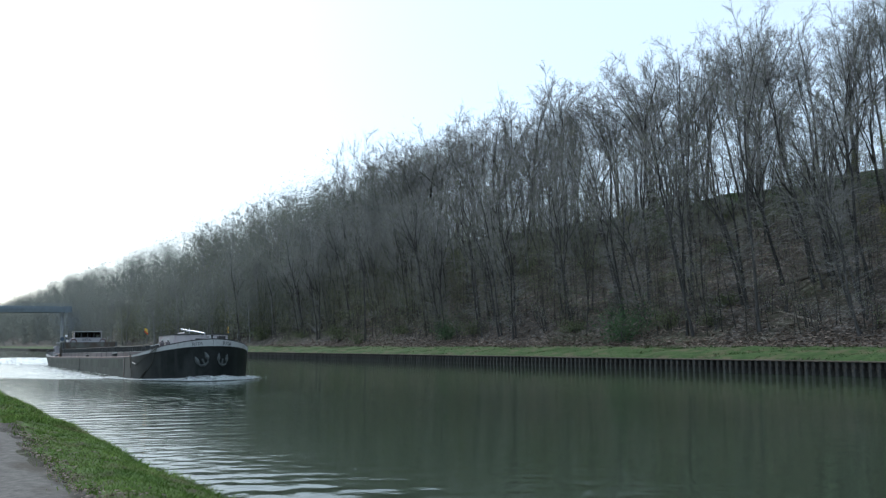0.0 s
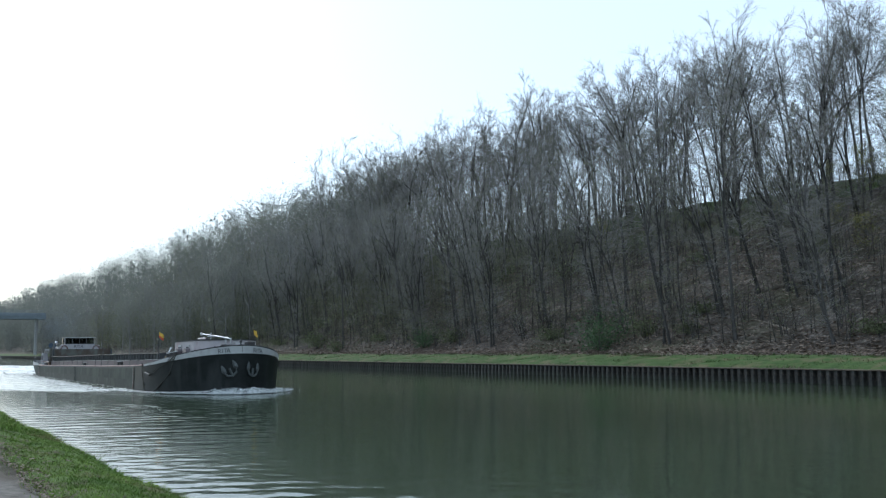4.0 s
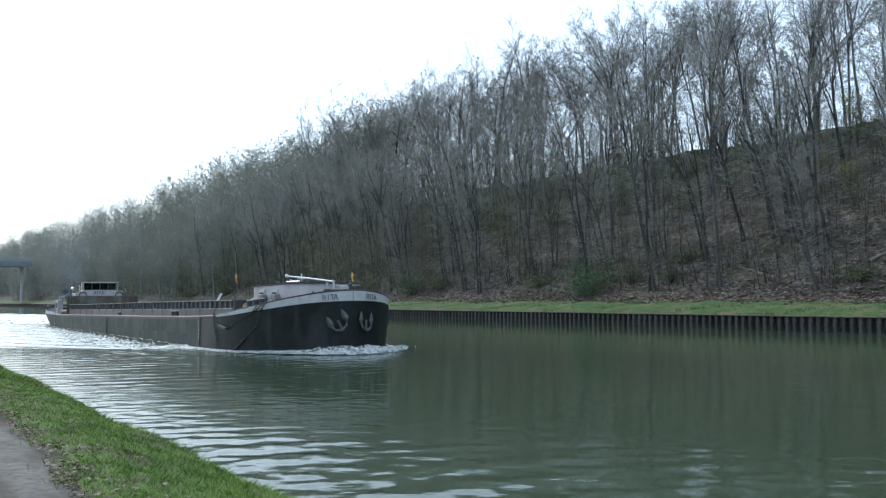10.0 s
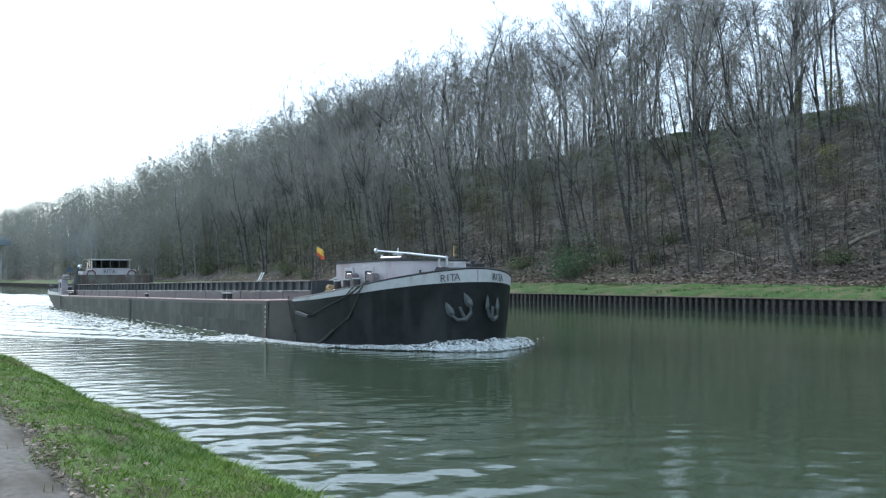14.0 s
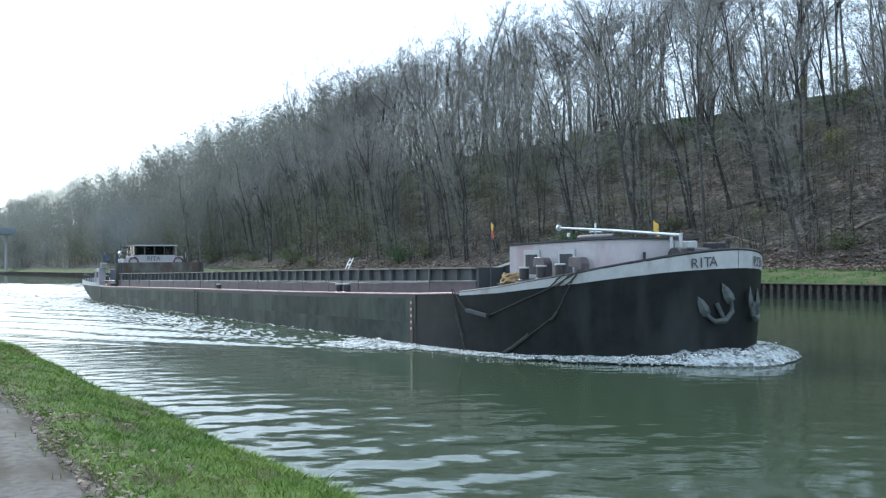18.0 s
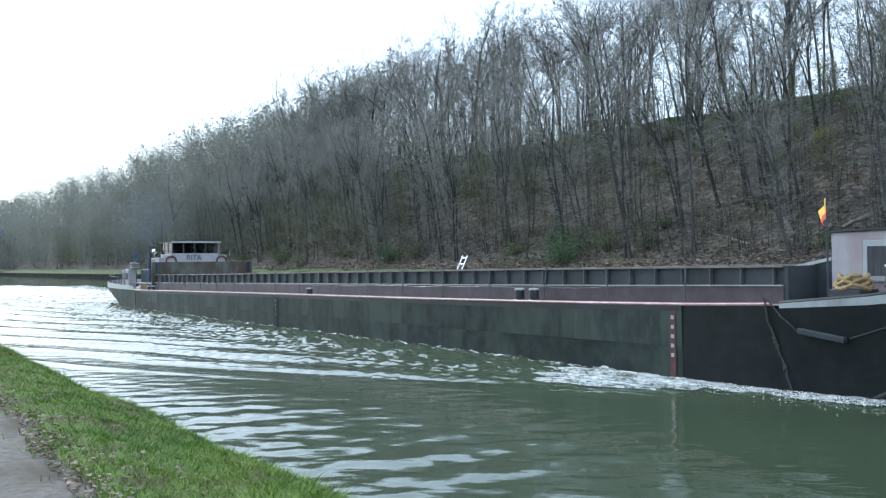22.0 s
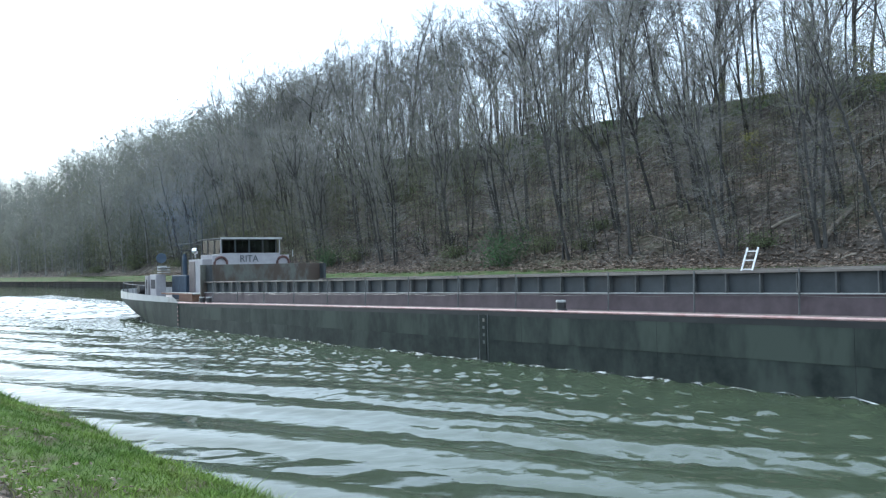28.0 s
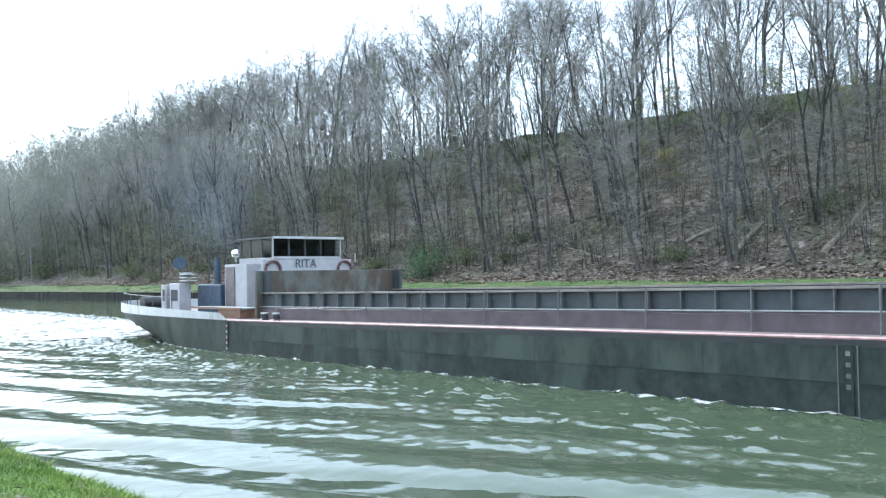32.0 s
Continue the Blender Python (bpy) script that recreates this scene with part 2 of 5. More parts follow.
def grid_faces(nx, ny):
    i, j = np.meshgrid(np.arange(nx - 1), np.arange(ny - 1), indexing="ij")
    a = (i * ny + j).ravel()
    return np.stack([a, a + ny, a + ny + 1, a + 1], 1)


def grid_mesh(name, X, Y, Z, material, smooth=True):
    """A mesh over a regular grid of points, from arrays."""
    nx, ny = X.shape
    f = grid_faces(nx, ny)
    me = bpy.data.meshes.new(name)
    me.vertices.add(nx * ny)
    me.vertices.foreach_set("co", np.stack([X, Y, Z], -1).astype(np.float32).ravel())
    me.loops.add(f.size)
    me.loops.foreach_set("vertex_index", f.astype(np.int32).ravel())
    me.polygons.add(len(f))
    me.polygons.foreach_set("loop_start", np.arange(0, f.size, 4, dtype=np.int32))
    me.polygons.foreach_set("loop_total", np.full(len(f), 4, dtype=np.int32))
    me.update(calc_edges=True)
    me.polygons.foreach_set("use_smooth", [smooth] * len(f))
    me.materials.append(material)
    me.validate()
    return me


# ---- ground ----
GX = [-3000, -200, -30, -6, -1.6, 1.5, 2.0, 3.0, 3.7, 4.3, 5.0, 8.0, 53.9, 54.0, 54.3, 55.0, 60.0, 61.5, 75.0, 100.0, 103.0, 110.0, 145.0, 400.0, 3000.0]
GZ = [6, 3, 1.6, 1.0, 0.83, 0.83, 0.82, 0.68, 0.44, 0.0, -1.5, -2.6, -2.6, -2.6, 0.72, 0.95, 1.75, 2.05, 9.3, 22.3, 22.5, 21.0, 6.0, 4.0, 8.0]


def bank_shift(y):
    """The near bank drifts away from the boat's line further up the canal."""
    y = np.asarray(y, float)
    return 0.012 * np.clip(y - 10, 0, 120)


def ground_height(x, y):
    """Height of the ground sheet; x is across the canal."""
    s = np.where(np.asarray(x) < 8, bank_shift(y), 0.0)
    z = np.interp(np.asarray(x) - s, GX, GZ)
    hill = np.clip((np.asarray(x) - 61) / 10, 0, 1) * np.clip((130 - np.asarray(x)) / 10, 0, 1)
    return z + hill * (0.35 * np.sin(np.asarray(x) * 0.43 + np.asarray(y) * 0.11) * np.sin(np.asarray(y) * 0.23) + 0.22 * np.sin(np.asarray(y) * 0.71 + np.asarray(x) * 0.9))


xs = np.unique(np.concatenate([np.array(GX), np.arange(-1.5, 5.2, 0.16), np.arange(54.3, 61.6, 0.6), np.arange(61.5, 112, 0.9), np.arange(112, 146, 4)]))
ys = np.concatenate([-np.geomspace(600, 12, 14), np.arange(-8, 60, 0.5), np.arange(60, 160, 1.5), np.geomspace(160, 4000, 70)])
GXX, GYY = np.meshgrid(xs, ys, indexing="ij")
rng = np.random.default_rng(4)


def verge_bump(x, y):
    """Small hummocks of the grassy verge."""
    x, y = np.asarray(x, float), np.asarray(y, float)
    near = np.clip((x - 1.6) / 0.6, 0, 1) * np.clip((6 - x) / 2, 0, 1)
    return near * (0.05 * np.sin(x * 5.1 + y * 1.7) * np.sin(y * 2.3) + 0.03 * np.sin(x * 2.3 - y * 1.1 + 1))


GZZ = ground_height(GXX, GYY) + verge_bump(GXX, GYY) + (GXX > 1.6) * (GXX < 6) * rng.normal(0, 0.008, GXX.shape)
ground = tagged(new("ground", grid_mesh("ground", GXX, GYY, GZZ, M_GROUND)), "earth canal banks with a steep leaf-strewn wooded cutting", "ground", kind="structure")

# the towpath, a worn strip of dirt 1 cm above the ground
py_ = np.concatenate([np.arange(-8, 60, 0.4), np.arange(60, 200, 4.0)])
pu = np.linspace(0, 1, 9)
left = -1.5 + 0.12 * np.sin(py_ * 0.9) + 0.08 * np.sin(py_ * 2.7)
def path_edge(y):
    """Right-hand edge of the trodden dirt."""
    return 1.42 + 0.036 * np.clip(y, 0, 18) + 0.07 * np.sin(y * 0.63 + 1) + 0.05 * np.sin(y * 1.9) + bank_shift(y)


right = path_edge(py_) + 0.07
PX = left[None] + pu[:, None] * (right - left)[None]
PY = np.repeat(py_[None], 9, 0)
PZ = ground_height(PX, PY) + 0.03 - 0.035 * (np.abs(pu[:, None] - 0.5) > 0.49) - 0.02 * np.exp(-((pu[:, None] - 0.75) / 0.1) ** 2)
tagged(new("path", grid_mesh("path", PX, PY, PZ, M_PATH)), "trodden grey-brown dirt towpath beside the grass verge", "path", kind="structure")

ty_ = np.concatenate([np.arange(-8, 60, 0.2), np.arange(60, 200, 4.0)])
tu = np.linspace(0, 1, 22)
lo_ = path_edge(ty_) + 0.06 + 0.05 * np.sin(ty_ * 6.1) * np.sin(ty_ * 2.7)
hi_ = 4.2 + bank_shift(ty_)
TX = lo_[None] + tu[:, None] * (hi_ - lo_)[None]
TY = np.repeat(ty_[None], 22, 0)
TZ = ground_height(TX, TY) + verge_bump(TX, TY) + 0.045 + 0.012 * np.sin(TX * 17 + TY * 9) * np.sin(TY * 13) - 0.07 * (tu[:, None] < 0.01)
tagged(new("verge_turf", grid_mesh("verge_turf", TX, TY, TZ, M_TURF)), "short green turf of the near verge", "grass", kind="structure")

# ---- water ----
wx = np.concatenate([np.arange(3.4, 18, 0.11), np.arange(18, 54.3, 0.45)])
wy = np.concatenate([-np.geomspace(400, 6, 12), np.arange(-4, 6, 0.25), np.arange(6, 46, 0.12), np.arange(46, 110, 0.5), np.geomspace(110, 4000, 60)])
WXX, WYY = np.meshgrid(wx, wy, indexing="ij")


def ripples(X, Y, seed, count, lo, hi, amp, heading, spread):
    """A sum of small waves of mixed length and heading."""
    r = np.random.default_rng(seed)
    z = np.zeros_like(X)
    for _ in range(count):
        wl = math.exp(r.uniform(math.log(lo), math.log(hi)))
        a = heading + r.normal(0, spread)
        k = math.tau / wl
        z += amp * wl * np.sin(k * (X * math.cos(a) + Y * math.sin(a)) + r.uniform(0, math.tau) + 0.6 * np.sin(0.21 * X * r.uniform(0.5, 1.5) + 0.17 * Y))
    return z


fade = np.clip((90 - WYY) / 50, 0, 1) * np.clip(WYY / 4 + 1, 0, 1)
gust = 0.55 + 0.45 * np.sin(0.13 * WXX + 0.09 * WYY + 1.5 * np.sin(0.07 * WYY))
bearing = np.arctan2(WXX, WYY)
calm = np.clip(1.25 - WXX / 26, 0.35, 1) * np.clip(1.6 - bearing * 1.15, 0.45, 1) * (1 + 0.7 * np.clip((0.5 - bearing) / 0.25, 0, 1)) * np.clip(np.hypot(WXX, WYY) / 15, 0.6, 1)
WZZ = -0.05 + fade * gust * calm * (ripples(WXX, WYY, 3, 16, 0.55, 1.6, 0.0034, 1.2, 0.4) + ripples(WXX, WYY, 14, 14, 0.34, 0.7, 0.0034, 1.1, 0.6))
tagged(new("water", grid_mesh("water", WXX, WYY, WZZ, M_WATER)), "dull green canal water with low ripples reflecting the sky", "water", kind="structure")

# ---- trees ----
def frame_of(d):
    d = d / np.linalg.norm(d)
    a = np.cross(d, [0.3, 0.2, 1.0] if abs(d[2]) < 0.95 else [1.0, 0, 0])
    a /= np.linalg.norm(a)
    return d, a, np.cross(d, a)


class Wood:
    """Collects tubes into one list of points and faces."""

    def __init__(self):
        self.v, self.f, self.n = [], [], 0

    def limb(self, pts, radii, sides):
        pts = np.asarray(pts)
        k = np.arange(sides) * math.tau / sides
        d, a, b = frame_of(pts[-1] - pts[0])
        ring = np.cos(k)[:, None] * a + np.sin(k)[:, None] * b
        for i, p in enumerate(pts):
            self.v.append(p + radii[i] * ring)
        for i in range(len(pts) - 1):
            o = self.n + i * sides
            for j in range(sides):
                self.f.append((o + j, o + (j + 1) % sides, o + sides + (j + 1) % sides, o + sides + j))
        self.n += len(pts) * sides

    def spike(self, a, b, r):
        """A three-sided twig that ends in a point."""
        d, s, t = frame_of(b - a)
        self.v.append(np.array([a + r * s, a - 0.5 * r * s + 0.87 * r * t, a - 0.5 * r * s - 0.87 * r * t, b]))
        o = self.n
        self.f += [(o, o + 1, o + 3), (o + 1, o + 2, o + 3), (o + 2, o, o + 3)]
        self.n += 4

    def sliver(self, a, b, r, rnd):
        """The thinnest end of a twig: one tapering face."""
        s = rnd.normal(0, 1, 3)
        s *= r / np.linalg.norm(s)
        self.v.append(np.array([a + s, a - s, b]))
        self.f.append((self.n, self.n + 1, self.n + 2))
        self.n += 3

    def leaf(self, p, size, r):
        d = r.normal(0, 1, (3, 3)) * size
        self.v.append(p + d)
        self.f.append((self.n, self.n + 1, self.n + 2))
        self.n += 3

    def mesh(self, name, material, smooth=True):
        return mesh_of(name, np.concatenate(self.v), self.f, material, smooth)


def bend(p, d, length, n, up, r, wob):
    """A crooked polyline from p along d that turns upwards."""
    out = [np.array(p, float)]
    d = np.array(d, float)
    for _ in range(n):
        d = d + np.array([0, 0, up]) + r.normal(0, wob, 3)
        d /= np.linalg.norm(d)
        out.append(out[-1] + d * length / n)
    return np.array(out)


def offshoot(d, angle, r):
    """A direction that leaves d by about the given angle, turned a little upwards."""
    d = d / np.linalg.norm(d)
    _, a, b = frame_of(d)
    t = r.uniform(0, math.tau)
    out = d * math.cos(angle) + (a * math.cos(t) + b * math.sin(t)) * math.sin(angle)
    return out + [0, 0, 0.06]


def grow_tree(seed, height, leaders=3, branches=6, subs=6, twigs=5, fork=0.5, spread=0.3, stems=1, radius=0.18, leaves=0, thick=1.0, low=5):
    """Meshes for a bare tree: a trunk that forks into upright leaders, a crown of fine branches, and a few young leaves."""
    r = np.random.default_rng(seed)
    wood, fine, green = Wood(), Wood(), Wood()

    def twiggy(p, d, length, n):
        """A fine branch with its twigs."""
        d = np.asarray(d, float) + r.normal(0, 0.1, 3)
        end = np.asarray(p) + d / np.linalg.norm(d) * length
        fine.spike(np.asarray(p), end, 0.02 * thick)
        for _ in range(n):
            t0 = p + (end - p) * r.uniform(0.1, 0.95)
            td = offshoot(end - p, r.uniform(0.3, 1.0), r)
            t1 = t0 + td / np.linalg.norm(td) * length * r.uniform(0.25, 0.6)
            fine.sliver(t0, t1, 0.013 * thick, r)
            if leaves and r.random() < leaves:
                green.leaf(t1 + (t0 - t1) * 0.6 * r.random(), 0.05 * thick, r)

    for f in range(stems):
        lean = r.normal(0, 0.03 if stems == 1 else 0.13, 3) * [1, 1, 0] + [0, 0, 1]
        h = height * (1 if f == 0 else r.uniform(0.75, 0.97))
        hf = h * fork * r.uniform(0.85, 1.15)
        foot = (r.normal(0, 0.15) * (stems > 1), r.normal(0, 0.15) * (stems > 1), -0.6)
        trunk = bend(foot, lean, hf + 0.6, 5, 0.03, r, 0.04)
        r0 = radius / stems ** 0.4
        wood.limb(trunk, r0 * np.array([1.5, 1.0, 0.94, 0.88, 0.82, 0.76]), 7)
        for i in range(low):
            k = r.integers(1, 5)
            p = trunk[k] + r.random() * (trunk[k + 1] - trunk[k])
            az = r.uniform(0, math.tau)
            twiggy(p, np.array([math.cos(az), math.sin(az), 0.35]), h * r.uniform(0.07, 0.16), twigs)
        base = trunk[-1] - trunk[-2]
        for i in range(leaders):
            ang = 0.08 if i == 0 else r.uniform(0.25, 0.35 + spread)
            d = offshoot(base, ang, r)
            start = trunk[-1] if i < 2 else trunk[-1] - (trunk[-1] - trunk[-2]) * r.uniform(0, 1.2)
            L = (h - hf) * (0.92 if i == 0 else r.uniform(0.68, 0.92))
            lead = bend(start, d, L, 5, 0.03, r, 0.1)
            lr = r0 * (0.7 if i == 0 else 0.52)
            wood.limb(lead, lr * np.array([1, 0.86, 0.7, 0.52, 0.34, 0.1]), 5)
            for j in range(branches):
                x = 0.5 + 4.4 * (j + r.random()) / branches
                k = min(int(x), 4)
                p = lead[k] + (x - k) * (lead[k + 1] - lead[k])
                bd = offshoot(lead[k + 1] - lead[k], r.uniform(0.5, 0.7 + spread), r)
                bl = h * r.uniform(0.12, 0.2) * (1.15 - 0.1 * k)
                br = bend(p, bd, bl, 3, 0.07, r, 0.14)
                wood.limb(br, 0.38 * lr * (1.1 - 0.17 * k) * np.array([1, 0.75, 0.5, 0.2]) + 0.006, 3)
                for n in range(subs):
                    y = 0.4 + 2.6 * (n + r.random()) / subs
                    m = min(int(y), 2)
                    q = br[m] + (y - m) * (br[m + 1] - br[m])
                    twiggy(q, offshoot(br[m + 1] - br[m], r.uniform(0.35, 0.95), r), bl * r.uniform(0.35, 0.65), twigs)
    return wood.mesh("trunk", M_BARK), fine.mesh("crown", M_TWIG, False), (green.mesh("young_leaves", M_BUD, False) if green.n else None)


def make_tree(meshes, m, label, group, name="tree"):
    e = new(name)
    e.matrix_basis = m
    for nm, me in zip(("trunk", "crown", "foliage"), meshes):
        if me:
            new(nm, me).parent = e
    return tagged(e, label, name, group)


def leafy_crown(seed, h):
    """A loose cloud of small olive leaves for a spring shrub."""
    r = np.random.default_rng(300 + seed)
    w = Wood()
    for _ in range(26):
        a, f = r.uniform(0, math.tau), r.uniform(0.3, 1.0)
        c = np.array([math.cos(a), math.sin(a), 0]) * h * 0.26 * r.random() ** 0.5 * (1.3 - 0.6 * f) + [0, 0, h * f * 0.95]
        for _ in range(60):
            w.leaf(c + r.normal(0, 1, 3) * h * [0.065, 0.065, 0.05], 0.06, r)
    return w.mesh("foliage", M_OLIVE, False)


TALL = [grow_tree(11 + i, 24, n, 8, 8, 13, f, sp, st, q, 0.3, 1.0, 34) for i, (n, f, sp, st, q) in enumerate(
    [(4, 0.45, 0.45, 1, 0.19), (3, 0.5, 0.4, 1, 0.16), (2, 0.42, 0.42, 2, 0.2), (4, 0.38, 0.55, 1, 0.22), (3, 0.55, 0.5, 1, 0.15), (3, 0.48, 0.35, 1, 0.14)])]
SLIM = [grow_tree(41 + i, 18, n, 6, 7, 11, f, sp, st, q, 0.35, 1.0, 30) for i, (n, f, sp, st, q) in enumerate(
    [(3, 0.4, 0.3, 1, 0.16), (2, 0.42, 0.3, 2, 0.17), (2, 0.5, 0.25, 1, 0.13), (2, 0.35, 0.32, 3, 0.18)])]
FARTREE = [grow_tree(71 + i, 23, 4, 6, 6, 14, 0.28, 0.6, 1, 0.16, 0.6, 1.5, 34) for i in range(3)]
SPRING = [grow_tree(101 + i, h, 3, 4, 5, 6, 0.28, 0.6, 3, 0.09, 0.95, 1.1, 5)[:2] for i, h in enumerate((6.5, 5.0))]
SPRING_LEAF = [leafy_crown(i, h) for i, h in enumerate((6.5, 5.0))]
SHRUBS = [grow_tree(91 + i, h, 2, 3, 3, 3, 0.3, 0.5, 4, 0.07, 0.45, 0.9, 3) for i, h in enumerate((3.2, 4.5, 2.4))]

rt = np.random.default_rng(21)


def tree_place(x, y, lean_x, lean_y, size):
    tilt = Vector((lean_x, lean_y, 1)).to_track_quat("Z", "Y").to_matrix().to_4x4()
    return Matrix.Translation((x, y, float(ground_height(x, y)))) @ tilt @ Matrix.Rotation(rt.uniform(0, math.tau), 4, "Z") @ Matrix.Scale(size, 4)


def stand(kind, x, y, lean_x, lean_y, size, label, group, name="tree"):
    return make_tree(kind, tree_place(x, y, lean_x, lean_y, size), label, group, name)


# slope trees that stand out one by one: x, y, lean along the canal, height factor
def joined(name, rows, material_of, label):
    """Many trees as one mesh for each of their parts: rows of (meshes, matrix)."""
    root = None
    for k, nm in enumerate((name, "crown", "foliage")):
        vs, fs, n = [], [], 0
        for meshes, m in rows:
            me = meshes[k]
            if me is None:
                continue
            co = np.empty(len(me.vertices) * 3)
            me.vertices.foreach_get("co", co)
            idx = np.empty(len(me.loops), dtype=np.int64)
            me.loops.foreach_get("vertex_index", idx)
            tot = np.empty(len(me.polygons), dtype=np.int64)
            me.polygons.foreach_get("loop_total", tot)
            a = np.array(m)
            vs.append(co.reshape(-1, 3) @ a[:3, :3].T + a[:3, 3])
            fs.append((idx + n, tot))
            n += len(me.vertices)
        if not vs:
            continue
        li, lt = np.concatenate([f[0] for f in fs]), np.concatenate([f[1] for f in fs])
        me = bpy.data.meshes.new(nm)
        me.vertices.add(n)
        me.vertices.foreach_set("co", np.concatenate(vs).astype(np.float32).ravel())
        me.loops.add(len(li))
        me.loops.foreach_set("vertex_index", li.astype(np.int32))
        me.polygons.add(len(lt))
        me.polygons.foreach_set("loop_start", (np.cumsum(lt) - lt).astype(np.int32))
        me.polygons.foreach_set("loop_total", lt.astype(np.int32))
        me.update(calc_edges=True)
        me.materials.append(material_of[k])
        ob = new(nm, me)
        if root is None:
            root = tagged(ob, label, "woodland", kind="stuff")
        else:
            ob.parent = root
    return root


PLACED = [(71.1, 52.6, 0.22, 1.25), (69.0, 36.1, 0.25, 0.9), (73.1, 35.9, 0.3, 1.0), (71.6, 30.5, 0.14, 1.2), (75.2, 30.8, 0.15, 1.1), (68.4, 30.0, 0.04, 1.0),
          (67.8, 45.8, 0.25, 0.9), (71.9, 51.3, 0.2, 1.0), (72.8, 50.4, 0.26, 0.9), (68.1, 58.1, 0.16, 1.0), (68.5, 64.6, 0.09, 1.15), (66.6, 69.7, 0.17, 0.9),
          (72.1, 56.6, 0.2, 1.1), (68.0, 94.3, 0.32, 1.05), (66.8, 96.9, 0.24, 1.0), (69.7, 117.6, 0.2, 1.15), (69.9, 122.3, 0.3, 1.05), (67.8, 83.8, 0.1, 0.95), (64.6, 110.0, 0.22, 1.05)]
SLOPE_LABEL = "bare slender woodland tree leaning out from the leaf-covered slope"
CREST_LABEL = "tall bare deciduous tree with fine twigs on the ridge"
for i, (x, y, ly, sz) in enumerate(PLACED):
    stand(SLIM[i % 4], x, y, -0.5 * ly, 0.62 * ly, sz, SLOPE_LABEL, "trees on the slope")
for i in range(125):
    y = 20 + 172 * ((i + rt.uniform(0, 1)) / 125) ** 0.8
    x = 62.5 + 26 * rt.random() ** 1.15
    stand(SLIM[rt.integers(0, 4)], x, y, rt.uniform(-0.22, 0.02), rt.uniform(-0.05, 0.18), rt.uniform(0.7, 1.15), SLOPE_LABEL, "trees on the slope")
for i in range(130):
    y = 24 + 170 * (i + rt.uniform(0, 1)) / 130
    x = rt.uniform(88, 106)
    stand(TALL[rt.integers(0, 6)], x, y, rt.uniform(-0.1, 0.03), rt.uniform(-0.05, 0.07), rt.uniform(0.8, 1.1) * (1 + 0.0021 * max(0.0, y - 115)), CREST_LABEL, "trees on the ridge")
for x, y, sz in ((97, 128, 1.22), (99, 122, 1.16), (96, 139, 1.2)):
    stand(TALL[3 if y == 128 else 0], x, y, -0.03, 0.02, sz, CREST_LABEL, "trees on the ridge")
WOOD_ROWS = []
for i in range(70):
    y = 180 + 130 * (i + rt.uniform(0, 1)) / 70
    x = (64 + 24 * rt.random()) if i % 2 else rt.uniform(86, 106)
    WOOD_ROWS.append((FARTREE[rt.integers(0, 3)], tree_place(x, y, rt.uniform(-0.12, 0.02), 0, rt.uniform(0.9, 1.22) if x > 86 else rt.uniform(0.65, 0.95))))
joined("distant_trees", WOOD_ROWS, (M_HAZEBARK, M_TWIG, M_BUD), "bare trees in the distant wood along the cutting")
for i in range(110):
    y = 18 + 190 * (i + rt.uniform(0, 1)) / 110
    x = rt.uniform(63, 67) if i % 3 else rt.uniform(67, 98)
    stand(SHRUBS[rt.integers(0, 3)], x, y, rt.uniform(-0.2, 0.05), rt.uniform(-0.1, 0.1), rt.uniform(0.7, 1.25), "thin-stemmed shrub with its first olive-green leaves", "shrubs on the slope", "shrub")


# the slope's upper part is thick with trees further up the canal
THICKET = []
for i in range(75):
    y = 98 + 130 * (i + rt.uniform(0, 1)) / 75
    THICKET.append((SLIM[rt.integers(0, 4)], tree_place(rt.uniform(73, 99), y, rt.uniform(-0.2, 0.0), rt.uniform(-0.05, 0.1), rt.uniform(0.75, 1.2))))
joined("thicket", THICKET, (M_HAZEBARK, M_TWIG, M_BUD), "dense slender trees on the upper slope up the canal")
for i, (x, y, sz) in enumerate([(92, 57, 1.0), (89, 52, 0.9), (94, 64, 0.8), (86, 47, 1.0), (90, 43, 1.1), (81, 42, 0.8), (95, 50, 0.9), (84, 56, 0.7), (93, 72, 0.8), (88, 66, 0.7), (78, 49, 0.7), (91, 36, 1.0), (84, 36, 0.9), (90, 80, 0.7), (86, 92, 0.8), (92, 100, 0.8)]):
    make_tree((*SPRING[i % 2], SPRING_LEAF[i % 2]), pose(x, y, float(ground_height(x, y)) - 0.1, -4, -6, 77 * i) @ Matrix.Scale(sz, 4), "bushy shrub hazed with yellow-olive spring leaves", "spring shrubs", "shrub")

for i in range(70):
    y = 24 + 190 * (i + rt.uniform(0, 1)) / 70
    stand(SHRUBS[rt.integers(0, 3)], rt.uniform(95, 103), y, rt.uniform(-0.2, 0.1), rt.uniform(-0.1, 0.1), rt.uniform(0.8, 1.4), "thin-stemmed shrub with its first olive-green leaves", "shrubs on the slope", "shrub")


